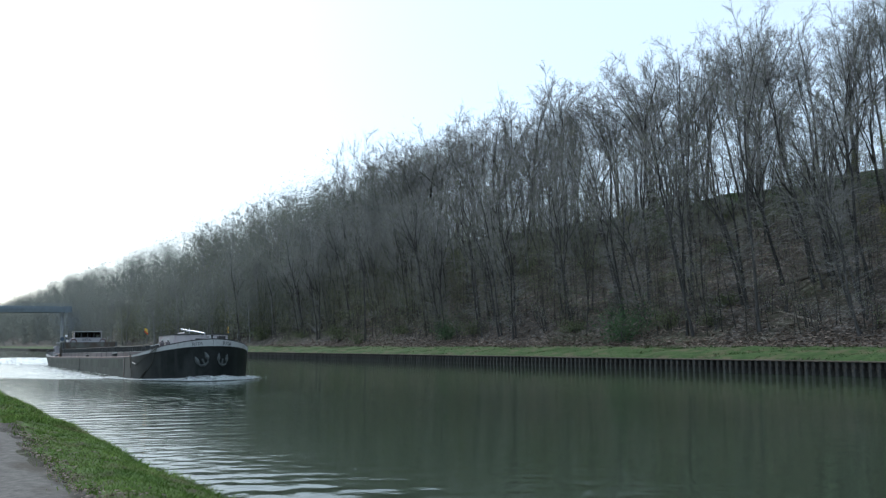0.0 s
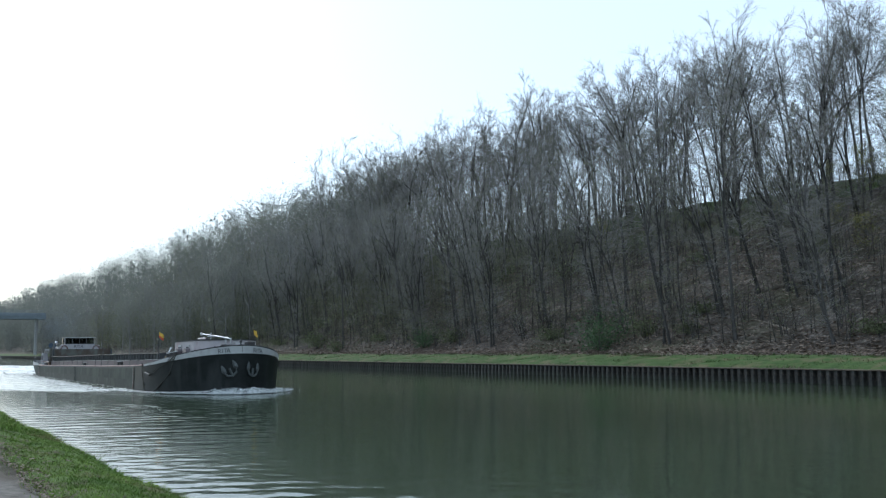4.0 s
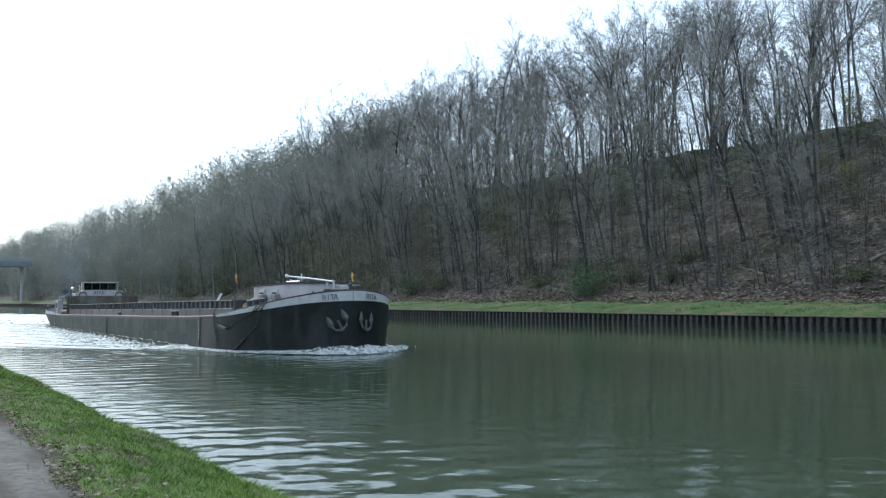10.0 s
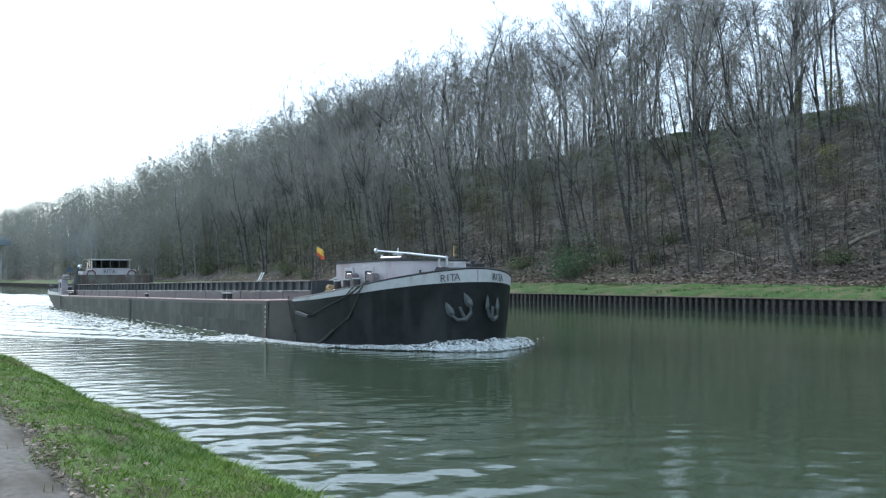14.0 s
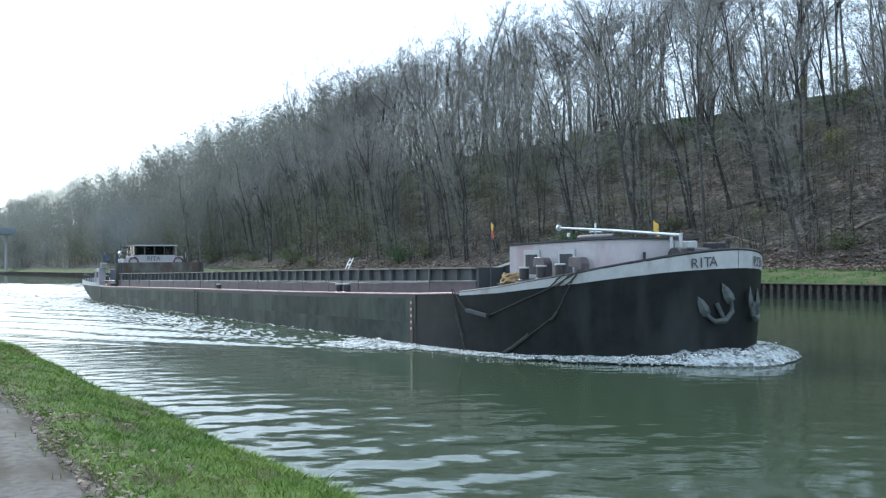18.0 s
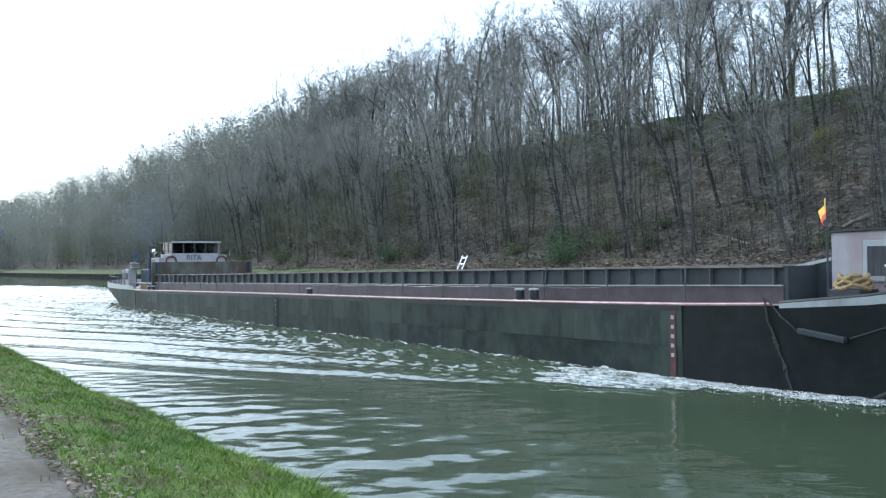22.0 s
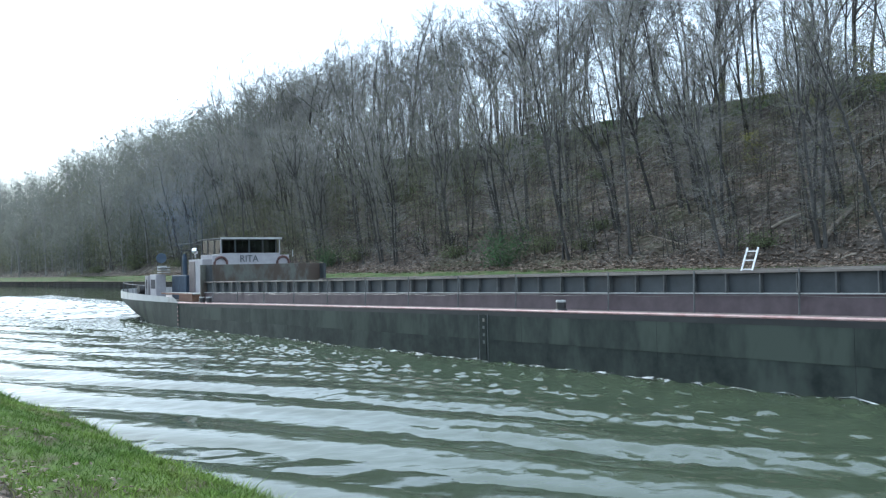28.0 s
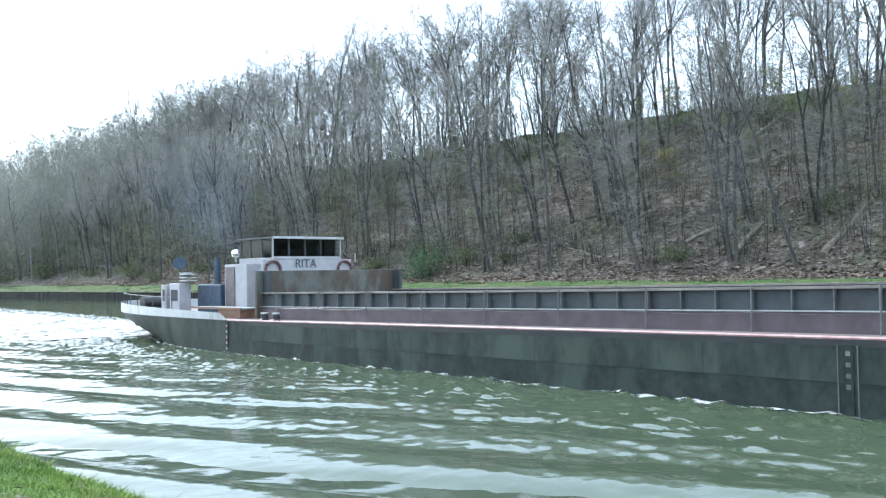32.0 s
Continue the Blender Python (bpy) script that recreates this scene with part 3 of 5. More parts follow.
def far_trees(n, seed):
    """Distant trees: a forked stem and a crown of budding spray each, uneven and open."""
    r = np.random.default_rng(seed)
    stems, spray_ = Wood(), Wood()
    for i in range(n):
        y = 165 * (1400 / 165) ** ((i + r.random()) / n)
        x = r.uniform(60.5, 106)
        base = np.array([x, y, float(ground_height(x, y)) - 0.5])
        h = r.uniform(17, 27.5) * (1.0 if x > 72 else 0.75)
        wide = h * r.uniform(0.17, 0.26)
        lean = r.normal(0, 0.05, 2)
        ax = np.array([lean[0] - 0.05, lean[1], 1.0])
        stems.spike(base, base + ax * h * 0.9, 0.2)
        lobes = []
        for _ in range(12):
            f = r.uniform(0.3, 0.97)
            p = base + ax * h * f * 0.75
            a = r.uniform(0, math.tau)
            w = wide * math.sin(math.pi * min(1.0, 0.15 + 0.8 * f)) * r.uniform(0.5, 1.0)
            q = base + ax * h * f + np.array([math.cos(a) * w, math.sin(a) * w, 0.0])
            stems.spike(p, q, 0.07)
            lobes.append(q)
        far = min(2.2, max(0.8, y / 330))
        lobes = np.array(lobes)
        k = int(1900 / far ** 1.2)
        at = lobes[r.integers(0, 12, k)] + r.normal(0, 1, (k, 3)) * [wide * 0.3, wide * 0.3, h * 0.085]
        at[: k // 3] = base + np.stack([r.normal(0, wide * 0.6, k // 3), r.normal(0, wide * 0.6, k // 3), h * 0.5 * r.random(k // 3) ** 1.3 + 0.5], 1)
        at = at[at[:, 2] > base[2] + 0.4]
        n_ = len(at)
        size = 0.112 * far * r.uniform(0.6, 1.4, (n_, 1, 1))
        spray_.v.append((at[:, None] + r.normal(0, 1, (n_, 3, 3)) * size).reshape(-1, 3))
        spray_.f += [(spray_.n + 3 * q, spray_.n + 3 * q + 1, spray_.n + 3 * q + 2) for q in range(n_)]
        spray_.n += 3 * n_
    return stems.mesh("far_wood", M_HAZEBARK), spray_.mesh("crown", M_HAZEBUD, False)


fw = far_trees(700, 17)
far_wood = tagged(new("far_wood", fw[0]), "budding wood far along the canal cutting, its colours paled for haze", "woodland", kind="stuff")
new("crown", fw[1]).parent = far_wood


# ---- saplings: thin young growth over the whole slope ----
def saplings(n, seed):
    r = np.random.default_rng(seed)
    stem, w, leaf = Wood(), Wood(), Wood()
    for i in range(n):
        y = 18 + 300 * r.random() ** 1.15
        x = 62.8 + 38 * r.random() ** 1.2
        z = float(ground_height(x, y))
        h = r.uniform(3.5, 12)
        top = np.array([x - 0.12 * h * r.random(), y + r.normal(0, 0.08) * h, z + h])
        base = np.array([x, y, z - 0.2])
        stem.spike(base, top, r.uniform(0.03, 0.06))
        for k in range(34):
            f = 0.15 + 0.85 * r.random()
            p = base + f * (top - base)
            d = r.normal(0, 0.7, 3) + [0, 0, 0.55]
            w.spike(p, p + d / np.linalg.norm(d) * r.uniform(0.6, 2.8) * (1.2 - 0.6 * f), 0.012)
        k = int(190 * min(1.0, max(0.3, (y - 40) / 70)))
        at = base + r.random((k, 1)) ** 0.8 * (top - base) + r.normal(0, 1, (k, 3)) * [1.0, 1.0, 0.6]
        at = at[at[:, 2] > z + 0.1]
        m = len(at)
        leaf.v.append((at[:, None] + r.normal(0, 0.045 + 0.00022 * y, (m, 3, 3))).reshape(-1, 3))
        leaf.f += [(leaf.n + 3 * q, leaf.n + 3 * q + 1, leaf.n + 3 * q + 2) for q in range(m)]
        leaf.n += 3 * m
    return stem.mesh("saplings", M_BARK, False), w.mesh("twigs", M_BRUSH, False), leaf.mesh("foliage", M_BUD, False)


sap = saplings(1700, 77)
undergrowth = tagged(new("saplings", sap[0]), "thin saplings and budding brushwood covering the slope", "undergrowth", kind="stuff")
for nm, me in zip(("twigs", "foliage"), sap[1:]):
    new(nm, me).parent = undergrowth


# ---- barge ----
M_BLACK = mat("black_hull_paint", (0.007, 0.009, 0.0095), (0.017, 0.02, 0.02), 2.0, 0.45, 0.0, bump=0.12, c3=(0.03, 0.033, 0.033), scale3=0.6, cover=0.6, stretch3=(1, 1, 0.25), spec=0.18)
M_HULL = mat("weathered_hull", (0.02, 0.026, 0.024), (0.052, 0.062, 0.054), 2.2, 0.55, 0.0, bump=0.2, c3=(0.06, 0.073, 0.061), scale3=0.9, cover=0.54, stretch=(1, 1, 0.5), stretch3=(1, 1, 0.35), vary=0.05, spec=0.12)
M_HULLWET = mat("lower_hull", (0.016, 0.021, 0.02), (0.044, 0.053, 0.047), 2.2, 0.5, 0.0, bump=0.2, c3=(0.058, 0.07, 0.06), scale3=0.75, cover=0.57, stretch3=(1, 1, 0.45), vary=0.05, spec=0.12)
M_HULLBAND = mat("dark_hull_band", (0.014, 0.015, 0.016), (0.034, 0.034, 0.035), 2.5, 0.5, bump=0.15, stretch=(1, 0.4, 1))
# White darkened in colour for its backlit side, with duller streaks.
M_HOUSE = mat("shade_dimmed_house_paint", (0.3, 0.29, 0.31), (0.4, 0.39, 0.405), 2.5, 0.5, bump=0.05, c3=(0.25, 0.235, 0.24), scale3=1.2, cover=0.6, stretch3=(1, 1, 0.3))
M_WHITE = mat("off_white_paint", (0.35, 0.355, 0.36), (0.45, 0.455, 0.455), 2.5, 0.45, bump=0.05, c3=(0.28, 0.27, 0.262), scale3=1.4, cover=0.62, stretch3=(1, 1, 0.3))
M_PINK = mat("cabin_paint", (0.37, 0.34, 0.355), (0.46, 0.435, 0.445), 1.5, 0.5, bump=0.06, c3=(0.36, 0.28, 0.285), scale3=0.9, cover=0.6, stretch3=(1, 1, 0.4))
M_MAROON = mat("maroon_paint", (0.055, 0.04, 0.046), (0.1, 0.076, 0.084), 2.0, 0.5, bump=0.1, c3=(0.13, 0.108, 0.115), scale3=0.8, cover=0.62, stretch3=(1, 0.3, 1))
# Red paled to hold the gunwale's highlights; also colours aft draught marks.
M_REDEDGE = mat("pale_red_edge", (0.34, 0.17, 0.16), (0.55, 0.4, 0.38), 3.0, 0.45, bump=0.1)
M_GREY = mat("dark_grey_paint", (0.03, 0.036, 0.041), (0.054, 0.062, 0.068), 2.0, 0.5, 0.0, bump=0.1, c3=(0.035, 0.033, 0.034), scale3=0.6, cover=0.6)
M_RIBDARK = mat("coaming_rib_paint", (0.06, 0.064, 0.066), (0.12, 0.125, 0.125), 4.0, 0.45, 0.0, bump=0.1)
M_RIM = mat("worn_rim_paint", (0.1, 0.085, 0.075), (0.26, 0.235, 0.21), 3.0, 0.5, 0.0, bump=0.15, stretch=(1, 0.3, 1))
# Pale tone; on flange and bollard caps it stands for sun glint.
M_RIB = mat("pale_steel_edge", (0.3, 0.31, 0.31), (0.45, 0.45, 0.44), 4.0, 0.45, 0.3, bump=0.1)
M_RUST = mat("rusty_board", (0.075, 0.078, 0.066), (0.13, 0.135, 0.118), 1.5, 0.7, bump=0.2, c3=(0.07, 0.052, 0.04), scale3=1.6, cover=0.48, stretch3=(1, 1, 0.45))
M_DECK = mat("deck_paint", (0.12, 0.1, 0.095), (0.2, 0.17, 0.16), 2.5, 0.6, bump=0.2)
M_BOLLARD = mat("black_bollard", (0.012, 0.012, 0.014), (0.04, 0.038, 0.038), 5, 0.4, bump=0.15)
M_ZINC = mat("galvanised_tube", (0.5, 0.52, 0.54), (0.68, 0.69, 0.7), 5, 0.35, 0.6, bump=0.05)
M_ANCHOR = mat("anchor_iron", (0.04, 0.047, 0.048), (0.1, 0.112, 0.112), 6, 0.6, 0.2, bump=0.3)
M_ROPE = mat("rope", (0.03, 0.029, 0.026), (0.08, 0.075, 0.065), 20, 0.95, bump=0.8)
M_COIL = mat("yellow_rope", (0.2, 0.14, 0.07), (0.36, 0.26, 0.13), 18, 0.9, bump=0.8)
M_GLASS = bpy.data.materials.new("dark_window_glass")
M_GLASS.use_nodes = True
gb = M_GLASS.node_tree.nodes["Principled BSDF"]
gb.inputs["Base Color"].default_value, gb.inputs["Roughness"].default_value, gb.inputs["IOR"].default_value = (0.2, 0.235, 0.235, 1), 0.02, 1.2
gb.inputs["Transmission Weight"].default_value = 1.0
M_VENT = mat("ventilator_paint", (0.08, 0.066, 0.072), (0.15, 0.13, 0.138), 3, 0.35, 0.4, bump=0.08)
M_CURTAIN = mat("window_curtain", (0.03, 0.03, 0.035), (0.1, 0.1, 0.105), 8, 0.9, stretch=(1, 6, 0.2), bump=0.4)
M_LETTER = mat("letter_paint", (0.045, 0.05, 0.06), (0.09, 0.095, 0.1), 8, 0.5, bump=0)
M_REDMARK = mat("draught_board_red", (0.06, 0.026, 0.025), (0.11, 0.045, 0.042), 4, 0.55, bump=0.15)
M_ORANGE = mat("orange_timber", (0.15, 0.075, 0.05), (0.25, 0.15, 0.1), 4, 0.6, stretch=(1, 0.3, 1), bump=0.2)
M_BLUE = mat("dark_blue_cover", (0.02, 0.035, 0.06), (0.05, 0.075, 0.11), 4, 0.6, bump=0.3)
M_BROWN = mat("brown_door", (0.07, 0.045, 0.04), (0.14, 0.1, 0.09), 3, 0.5, bump=0.1)
M_FLAG_Y = mat("flag_yellow", (0.6, 0.38, 0.05), (0.75, 0.5, 0.1), 6, 0.8, bump=0.2)
M_FLAG_R = mat("flag_red", (0.5, 0.06, 0.03), (0.62, 0.12, 0.06), 6, 0.8, bump=0.2)
M_BUOY = mat("lifebuoy_red", (0.07, 0.035, 0.032), (0.13, 0.065, 0.06), 5, 0.5, bump=0.1)
M_SMOKE = mat("exhaust_haze", (0.26, 0.31, 0.4), (0.32, 0.37, 0.46), 1.0, 1.0, bump=0, spec=0.0)
M_LENS = mat("chrome_lamp", (0.75, 0.76, 0.78), (0.85, 0.85, 0.85), 3, 0.15, 0.9, bump=0)

# local axes: u to port (away from the towpath), v aft from the stem, w up from the water
LEN, HALF = 66.3, 4.1
SHEER = [(0, 2.78), (1, 2.53), (2.7, 2.17), (5, 1.82), (6.6, 1.66), (7.4, 1.6), (9, 1.57), (15.5, 1.45), (32, 1.31), (45, 1.17), (51.3, 1.1), (66.3, 1.12)]
BULWARK = [(51.4, 0.02), (51.9, 0.24), (57, 0.32), (62, 0.4), (66.3, 0.44)]


def sheer(v):
    return float(np.interp(v, *zip(*SHEER)))


def ends(w):
    return 0.2 + 0.06 * (1 - min(w, 2.8) / 2.8), 60.8 + 5.5 * max(0.0, min(w / 1.0, 1.0)) ** 0.8


def half(v, w):
    """Half the hull's width at v, w."""
    v0, v1 = ends(w)
    k = 0.72 + 0.28 * max(0.0, min(1.0, w / 2.4))
    lb = 9.5 - 2.0 * k
    x = max(0.0, min(1.0, (v - v0) / lb))
    bow = (1 - (1 - x) ** (2.0 + 0.5 * k)) ** (0.68 - 0.16 * k)
    y = max(0.0, min(1.0, (v - 50) / (v1 - 50)))
    stern = max(0.0, 1 - y ** 2.8) ** 0.5
    return HALF * bow * stern


barge = new("barge")
tagged(barge, "long dark inland cargo barge with a white-striped black bow under way", "barge")


def hull_patch(name, v_list, w_lo, w_hi, material, out=0.0, sides=(-1, 1), label="", rows=5):
    """A strip of hull skin between two heights (functions of v)."""
    for sd in sides:
        bm = bmesh.new()
        grid = []
        for v in v_list:
            lo, hi = w_lo(v), w_hi(v)
            col = []
            for i in range(rows):
                w = lo + (hi - lo) * i / (rows - 1)
                v0, v1 = ends(w)
                vv = min(max(v, v0), v1) if v < 8 or v > 50 else v
                if v < 8:
                    vv = v0 + v * (8 - v0) / 8
                if v > 50:
                    vv = 50 + (v - 50) / (LEN - 50) * (v1 - 50)
                col.append(bm.verts.new((sd * (half(vv, w) + out), vv - (out if v < 0.1 else 0), w)))
            grid.append(col)
        for a, b in zip(grid, grid[1:]):
            for i in range(rows - 1):
                f = (a[i], b[i], b[i + 1], a[i + 1])
                bm.faces.new(f if sd > 0 else f[::-1])
        part(name, bm, material, barge, label, smooth=True)


def band(v):
    return float(np.interp(v, [0, 0.8, 2.7, 5, 6.7], [0.47, 0.37, 0.25, 0.15, 0.09]))


VB = [0, 0.008, 0.025, 0.06, 0.15, 0.3, 0.5, 0.75, 1.05, 1.4, 1.9, 2.5, 3.2, 4, 5, 6, 6.7]
hull_patch("bow_plating", VB + [7.2, 7.9, 8.5, 9.1], lambda v: -0.6, lambda v: sheer(v) - (band(v) if v < 6.8 else 0), M_BLACK, label="glossy black bow plating")
hull_patch("bow_stripe", VB, lambda v: sheer(v) - band(v), sheer, M_WHITE, 0.012, label="off-white painted band along the bow", rows=3)
# parallel sides in plates, two strakes
PLATE_V = [9.1, 12.5, 16.2, 20.5, 24.8, 29, 33.2, 37.5, 41.8, 46, 50]
for a, b in zip(PLATE_V, PLATE_V[1:]):
    vl = [a + 0.004, (a + b) / 2, b - 0.004]
    hull_patch("hull_plate", vl, lambda v: 0.42 * sheer(v) + 0.004, lambda v: sheer(v) - 0.06, M_HULL, 0.02, rows=3)
    hull_patch("lower_hull_plate", vl, lambda v: -0.6, lambda v: 0.42 * sheer(v), M_HULLWET, 0.006, rows=3)
hull_patch("hull_seam", [9.1, 20, 35, 50], lambda v: -0.6, lambda v: sheer(v) - 0.02, M_BLACK, 0.0, rows=2)
VS = [50, 52, 54, 56, 58, 60, 61.5, 63, 64, 64.8, 65.4, 65.8, 66.1, 66.25, 66.3]
hull_patch("stern_plating", VS, lambda v: -0.6, sheer, M_HULL, 0.01, label="weathered grey-green stern plating", rows=8)
hull_patch("stern_bulwark", [51.4, 51.9] + VS[2:], lambda v: sheer(v), lambda v: sheer(v) + float(np.interp(v, *zip(*BULWARK))), M_WHITE, 0.03, label="white painted stern bulwark", rows=2)


def rail_line(name, v_list, lift, r, material, sides=(-1, 1), inset=0.0, label=""):
    for sd in sides:
        bow_v = [0.2 + v * 0.975 if v < 8 else v for v in v_list]
        pts = [(sd * max(0.0, half(b, sheer(v)) - inset), b, sheer(v) + lift) for b, v in zip(bow_v, v_list)]
        part(name, tube(pts, r, 6), material, barge, label)


# a dark band under the gunwale
for a, b in zip(PLATE_V, PLATE_V[1:]):
    hull_patch("dark_band", [a, (a + b) / 2, b], lambda v: sheer(v) - 0.15, lambda v: sheer(v) - 0.03, M_HULLBAND, 0.026, rows=2)
rail_line("gunwale_edge", [6.9, 9, 12, 20, 30, 40, 46, 50, 51.4], 0.0, 0.033, M_REDEDGE, label="red gunwale edge, its highlights put into pale pink paint")
rail_line("bow_rail", VB, 0.015, 0.04, M_BOLLARD, inset=0.02)


def deck_strip(name, v_list, u_in, lift, material):
    """Deck plating between the hull's sides, or out to u_in."""
    bm = bmesh.new()
    prev = None
    for v in v_list:
        z = sheer(v) + lift(v)
        h = half(v, sheer(v)) - 0.03
        row = [bm.verts.new((-h, v, z)), bm.verts.new((-min(u_in, h), v, z)), bm.verts.new((min(u_in, h), v, z)), bm.verts.new((h, v, z))]
        if prev:
            for i in ((0, 2) if u_in else (0, 1, 2)):
                bm.faces.new((prev[i], prev[i + 1], row[i + 1], row[i]))
        prev = row
    bmesh.ops.remove_doubles(bm, verts=bm.verts[:], dist=0.001)
    part(name, bm, material, barge)


deck_strip("foredeck", [0.3, 0.5, 1, 2, 3, 4, 5, 6, 7.4], 0, lambda v: -0.38 + 0.05 * v, M_DECK)
deck_strip("side_deck", [7.4, 10, 16, 24, 32, 40, 46, 51.3], 2.95, lambda v: -0.01, M_DECK)
deck_strip("aft_deck", [51.3, 54, 57, 60, 62, 64, 65.6], 0, lambda v: -0.02, M_DECK)

# hold with its coaming
COAM = [(7.4, 2.36), (16, 2.3), (30, 2.17), (40, 2.06), (51, 1.99)]


def coam(v):
    return float(np.interp(v, *zip(*COAM)))


cv = [7.4, 12, 18, 24, 30, 36, 42, 47, 51]
for sd in (-1, 1):
    def strip(name, u, lo, hi, thick, material, label=""):
        bm = bmesh.new()
        rows_ = []
        for v in cv:
            rows_.append([bm.verts.new((sd * (u + t_), v, z_)) for t_, z_ in ((0, lo(v)), (0, hi(v)), (-thick, hi(v)), (-thick, lo(v)))])
        for a, b in zip(rows_, rows_[1:]):
            for i in range(4):
                bm.faces.new((a[i], b[i], b[(i + 1) % 4], a[(i + 1) % 4]))
        bm.faces.new(rows_[0])
        bm.faces.new(rows_[-1][::-1])
        bmesh.ops.recalc_face_normals(bm, faces=bm.faces[:])
        part(name, bm, material, barge, label)

    strip("coaming_foot", 3.02, lambda v: sheer(v) - 0.05, lambda v: sheer(v) + 0.46 * (coam(v) - sheer(v)), 0.1, M_MAROON, "dull maroon lower band of the hold coaming")
    strip("coaming_wall", 2.92, lambda v: -0.2, lambda v: coam(v) - 0.03, 0.06, M_GREY, "dark grey upper coaming plating")
    # The flange's sun glint is put into its pale colour.
    strip("coaming_flange", 3.07, lambda v: sheer(v) + 0.46 * (coam(v) - sheer(v)) + 0.002, lambda v: sheer(v) + 0.46 * (coam(v) - sheer(v)) + 0.024, 0.16, M_RIB, "thin steel flange, painted pale for its sun glint")
    strip("coaming_rim", 3.05, lambda v: coam(v) - 0.028, lambda v: coam(v) + 0.022, 0.26, M_RIM, "worn brownish rim of the hold")
    for i in range(53):
        v = 7.64 + i * 0.81
        lo, hi = sheer(v) + 0.46 * (coam(v) - sheer(v)) + 0.036, coam(v) - 0.03
        part("coaming_rib", box(sd * 3.03 if sd < 0 else 2.921, -2.921 if sd < 0 else 3.03, v - 0.013, v + 0.013, lo - 0.011, hi), M_RIBDARK, barge)
    for i in range(17):
        v = 9.85 + 2.45 * i + (0.8 if i > 7 else 0)
        lean = 0.1 * math.sin(i * 2.1) if i < 4 else 0
        part("railing_post", tube([(sd * 3.16, v, sheer(v) - 0.01), (sd * 3.13, v + lean, coam(v) + 0.04)], 0.02, 6), M_RIBDARK, barge)
for sd in (-1, 1):
    for i in range(16):
        a, b = (9.85 + 2.45 * k + (0.8 if k > 7 else 0) for k in (i, i + 1))
        sag = 0.01 + 0.03 * abs(math.sin(i * 1.9))
        zz = [sheer(v) + 0.44 * (coam(v) - sheer(v)) for v in (a, b)]
        part("railing_wire", tube([(sd * 3.17, a + (b - a) * f, zz[0] + (zz[1] - zz[0]) * f - 4 * sag * f * (1 - f)) for f in (0, 0.25, 0.5, 0.75, 1)], 0.004, 4), M_RIBDARK, barge)
part("hold_floor", box(-2.85, 2.85, 7.5, 50.9, 0.1, 0.2), M_DECK, barge, "worn bare floor of the empty hold")
part("hold_front_bulkhead", box(-3.0, 3.0, 7.3, 7.4, 0.1, 2.36), M_GREY, barge)
part("hold_end_board", box(-3.2, 2.95, 51.0, 51.12, 1.12, 2.76, 0.02), M_RUST, barge, "grey-green end board of the hold, streaked with rust")
for sd in (-1, 1):
    part("end_board_stay", box(sd * 2.9 - 0.06, sd * 2.9 + 0.06, 50.6, 50.99, 1.9, 2.74), M_GREY, barge)

# hold ladder leaning out over the rim
def ladder_at(f, side):
    return (1.75 + 1.3 * f, 27.2 + 0.17 * side, 0.3 + 2.5 * f)


ladder = part("hold_ladder", tube([ladder_at(0, 1), ladder_at(1, 1)], 0.028, 6), M_ZINC, barge, "pale aluminium ladder leaning out of the hold")
part("ladder_rail", tube([ladder_at(0, -1), ladder_at(1, -1)], 0.028, 6), M_ZINC, ladder)
for i in range(10):
    f = 0.06 + 0.9 * i / 9
    part("rung", tube([ladder_at(f, 1), ladder_at(f, -1)], 0.018, 5), M_ZINC, ladder)


def bollard(u, v, z, h=0.34, r=0.13):
    b = part("bollard", lathe([(r * 1.25, z - 0.02), (r * 1.25, z + 0.03), (r, z + 0.06), (r, z + h - 0.05)], (u, v, 0)), M_BOLLARD, barge, "black mooring bollard, its sunlit top painted pale")
    # Pale cap: sunlight on the bollard top, put into its colour.
    part("bollard_cap", lathe([(r * 1.03, z + h - 0.05), (r * 1.08, z + h - 0.03), (r * 1.0, z + h)], (u, v, 0)), M_RIB, b)


for v in (14.35, 14.95):
    for sd in (-1, 1):
        bollard(sd * 3.82, v, sheer(v))
for sd in (-1, 1):
    bollard(sd * 3.82, 27.9, sheer(27.9), 0.26, 0.12)
    for v in (48.9, 49.6):
        bollard(sd * 3.75, v, sheer(v), 0.26, 0.12)
    for v in (5.1, 4.34, 3.56):
        bollard(sd * 3.0, v, 1.98 + (5.1 - v) * 0.06, 0.4, 0.14)

# draught boards
def draught(v, w0, w1, n):
    bd = part("draught_board", box(-half(v, 0.8) - 0.035, -half(v, 0.8) - 0.02, v - 0.085, v + 0.085, w0, w1), M_REDMARK if v < 20 else M_HULLWET, barge, "red draught board with pale marks" if v < 20 else "weathered draught board with faint marks")
    for i in range(n):
        z = w1 - 0.14 - i * (0.2 if v < 20 else 0.19)
        part("mark", box(-half(v, 0.8) - 0.043, -half(v, 0.8) - 0.036, v - 0.04, v + 0.04, z - 0.04, z + 0.04), M_RIB if v < 20 else (M_REDEDGE if v > 50 else (M_RIM if i == 0 else M_RIBDARK)), bd)


def guide_tubes(v, w0, w1):
    for dv in (-0.17, 0.17):
        part("guide_tube", tube([(-half(v, 0.8) - 0.05, v + dv, w0), (-half(v, 0.8) - 0.05, v + dv, w1)], 0.012, 6), M_RIBDARK, barge)


guide_tubes(30.42, 0.0, 1.2)
draught(9.35, 0.02, 1.42, 5)
draught(30.42, 0.0, 1.2, 4)
draught(51.4, 0.2, 1.05, 5)

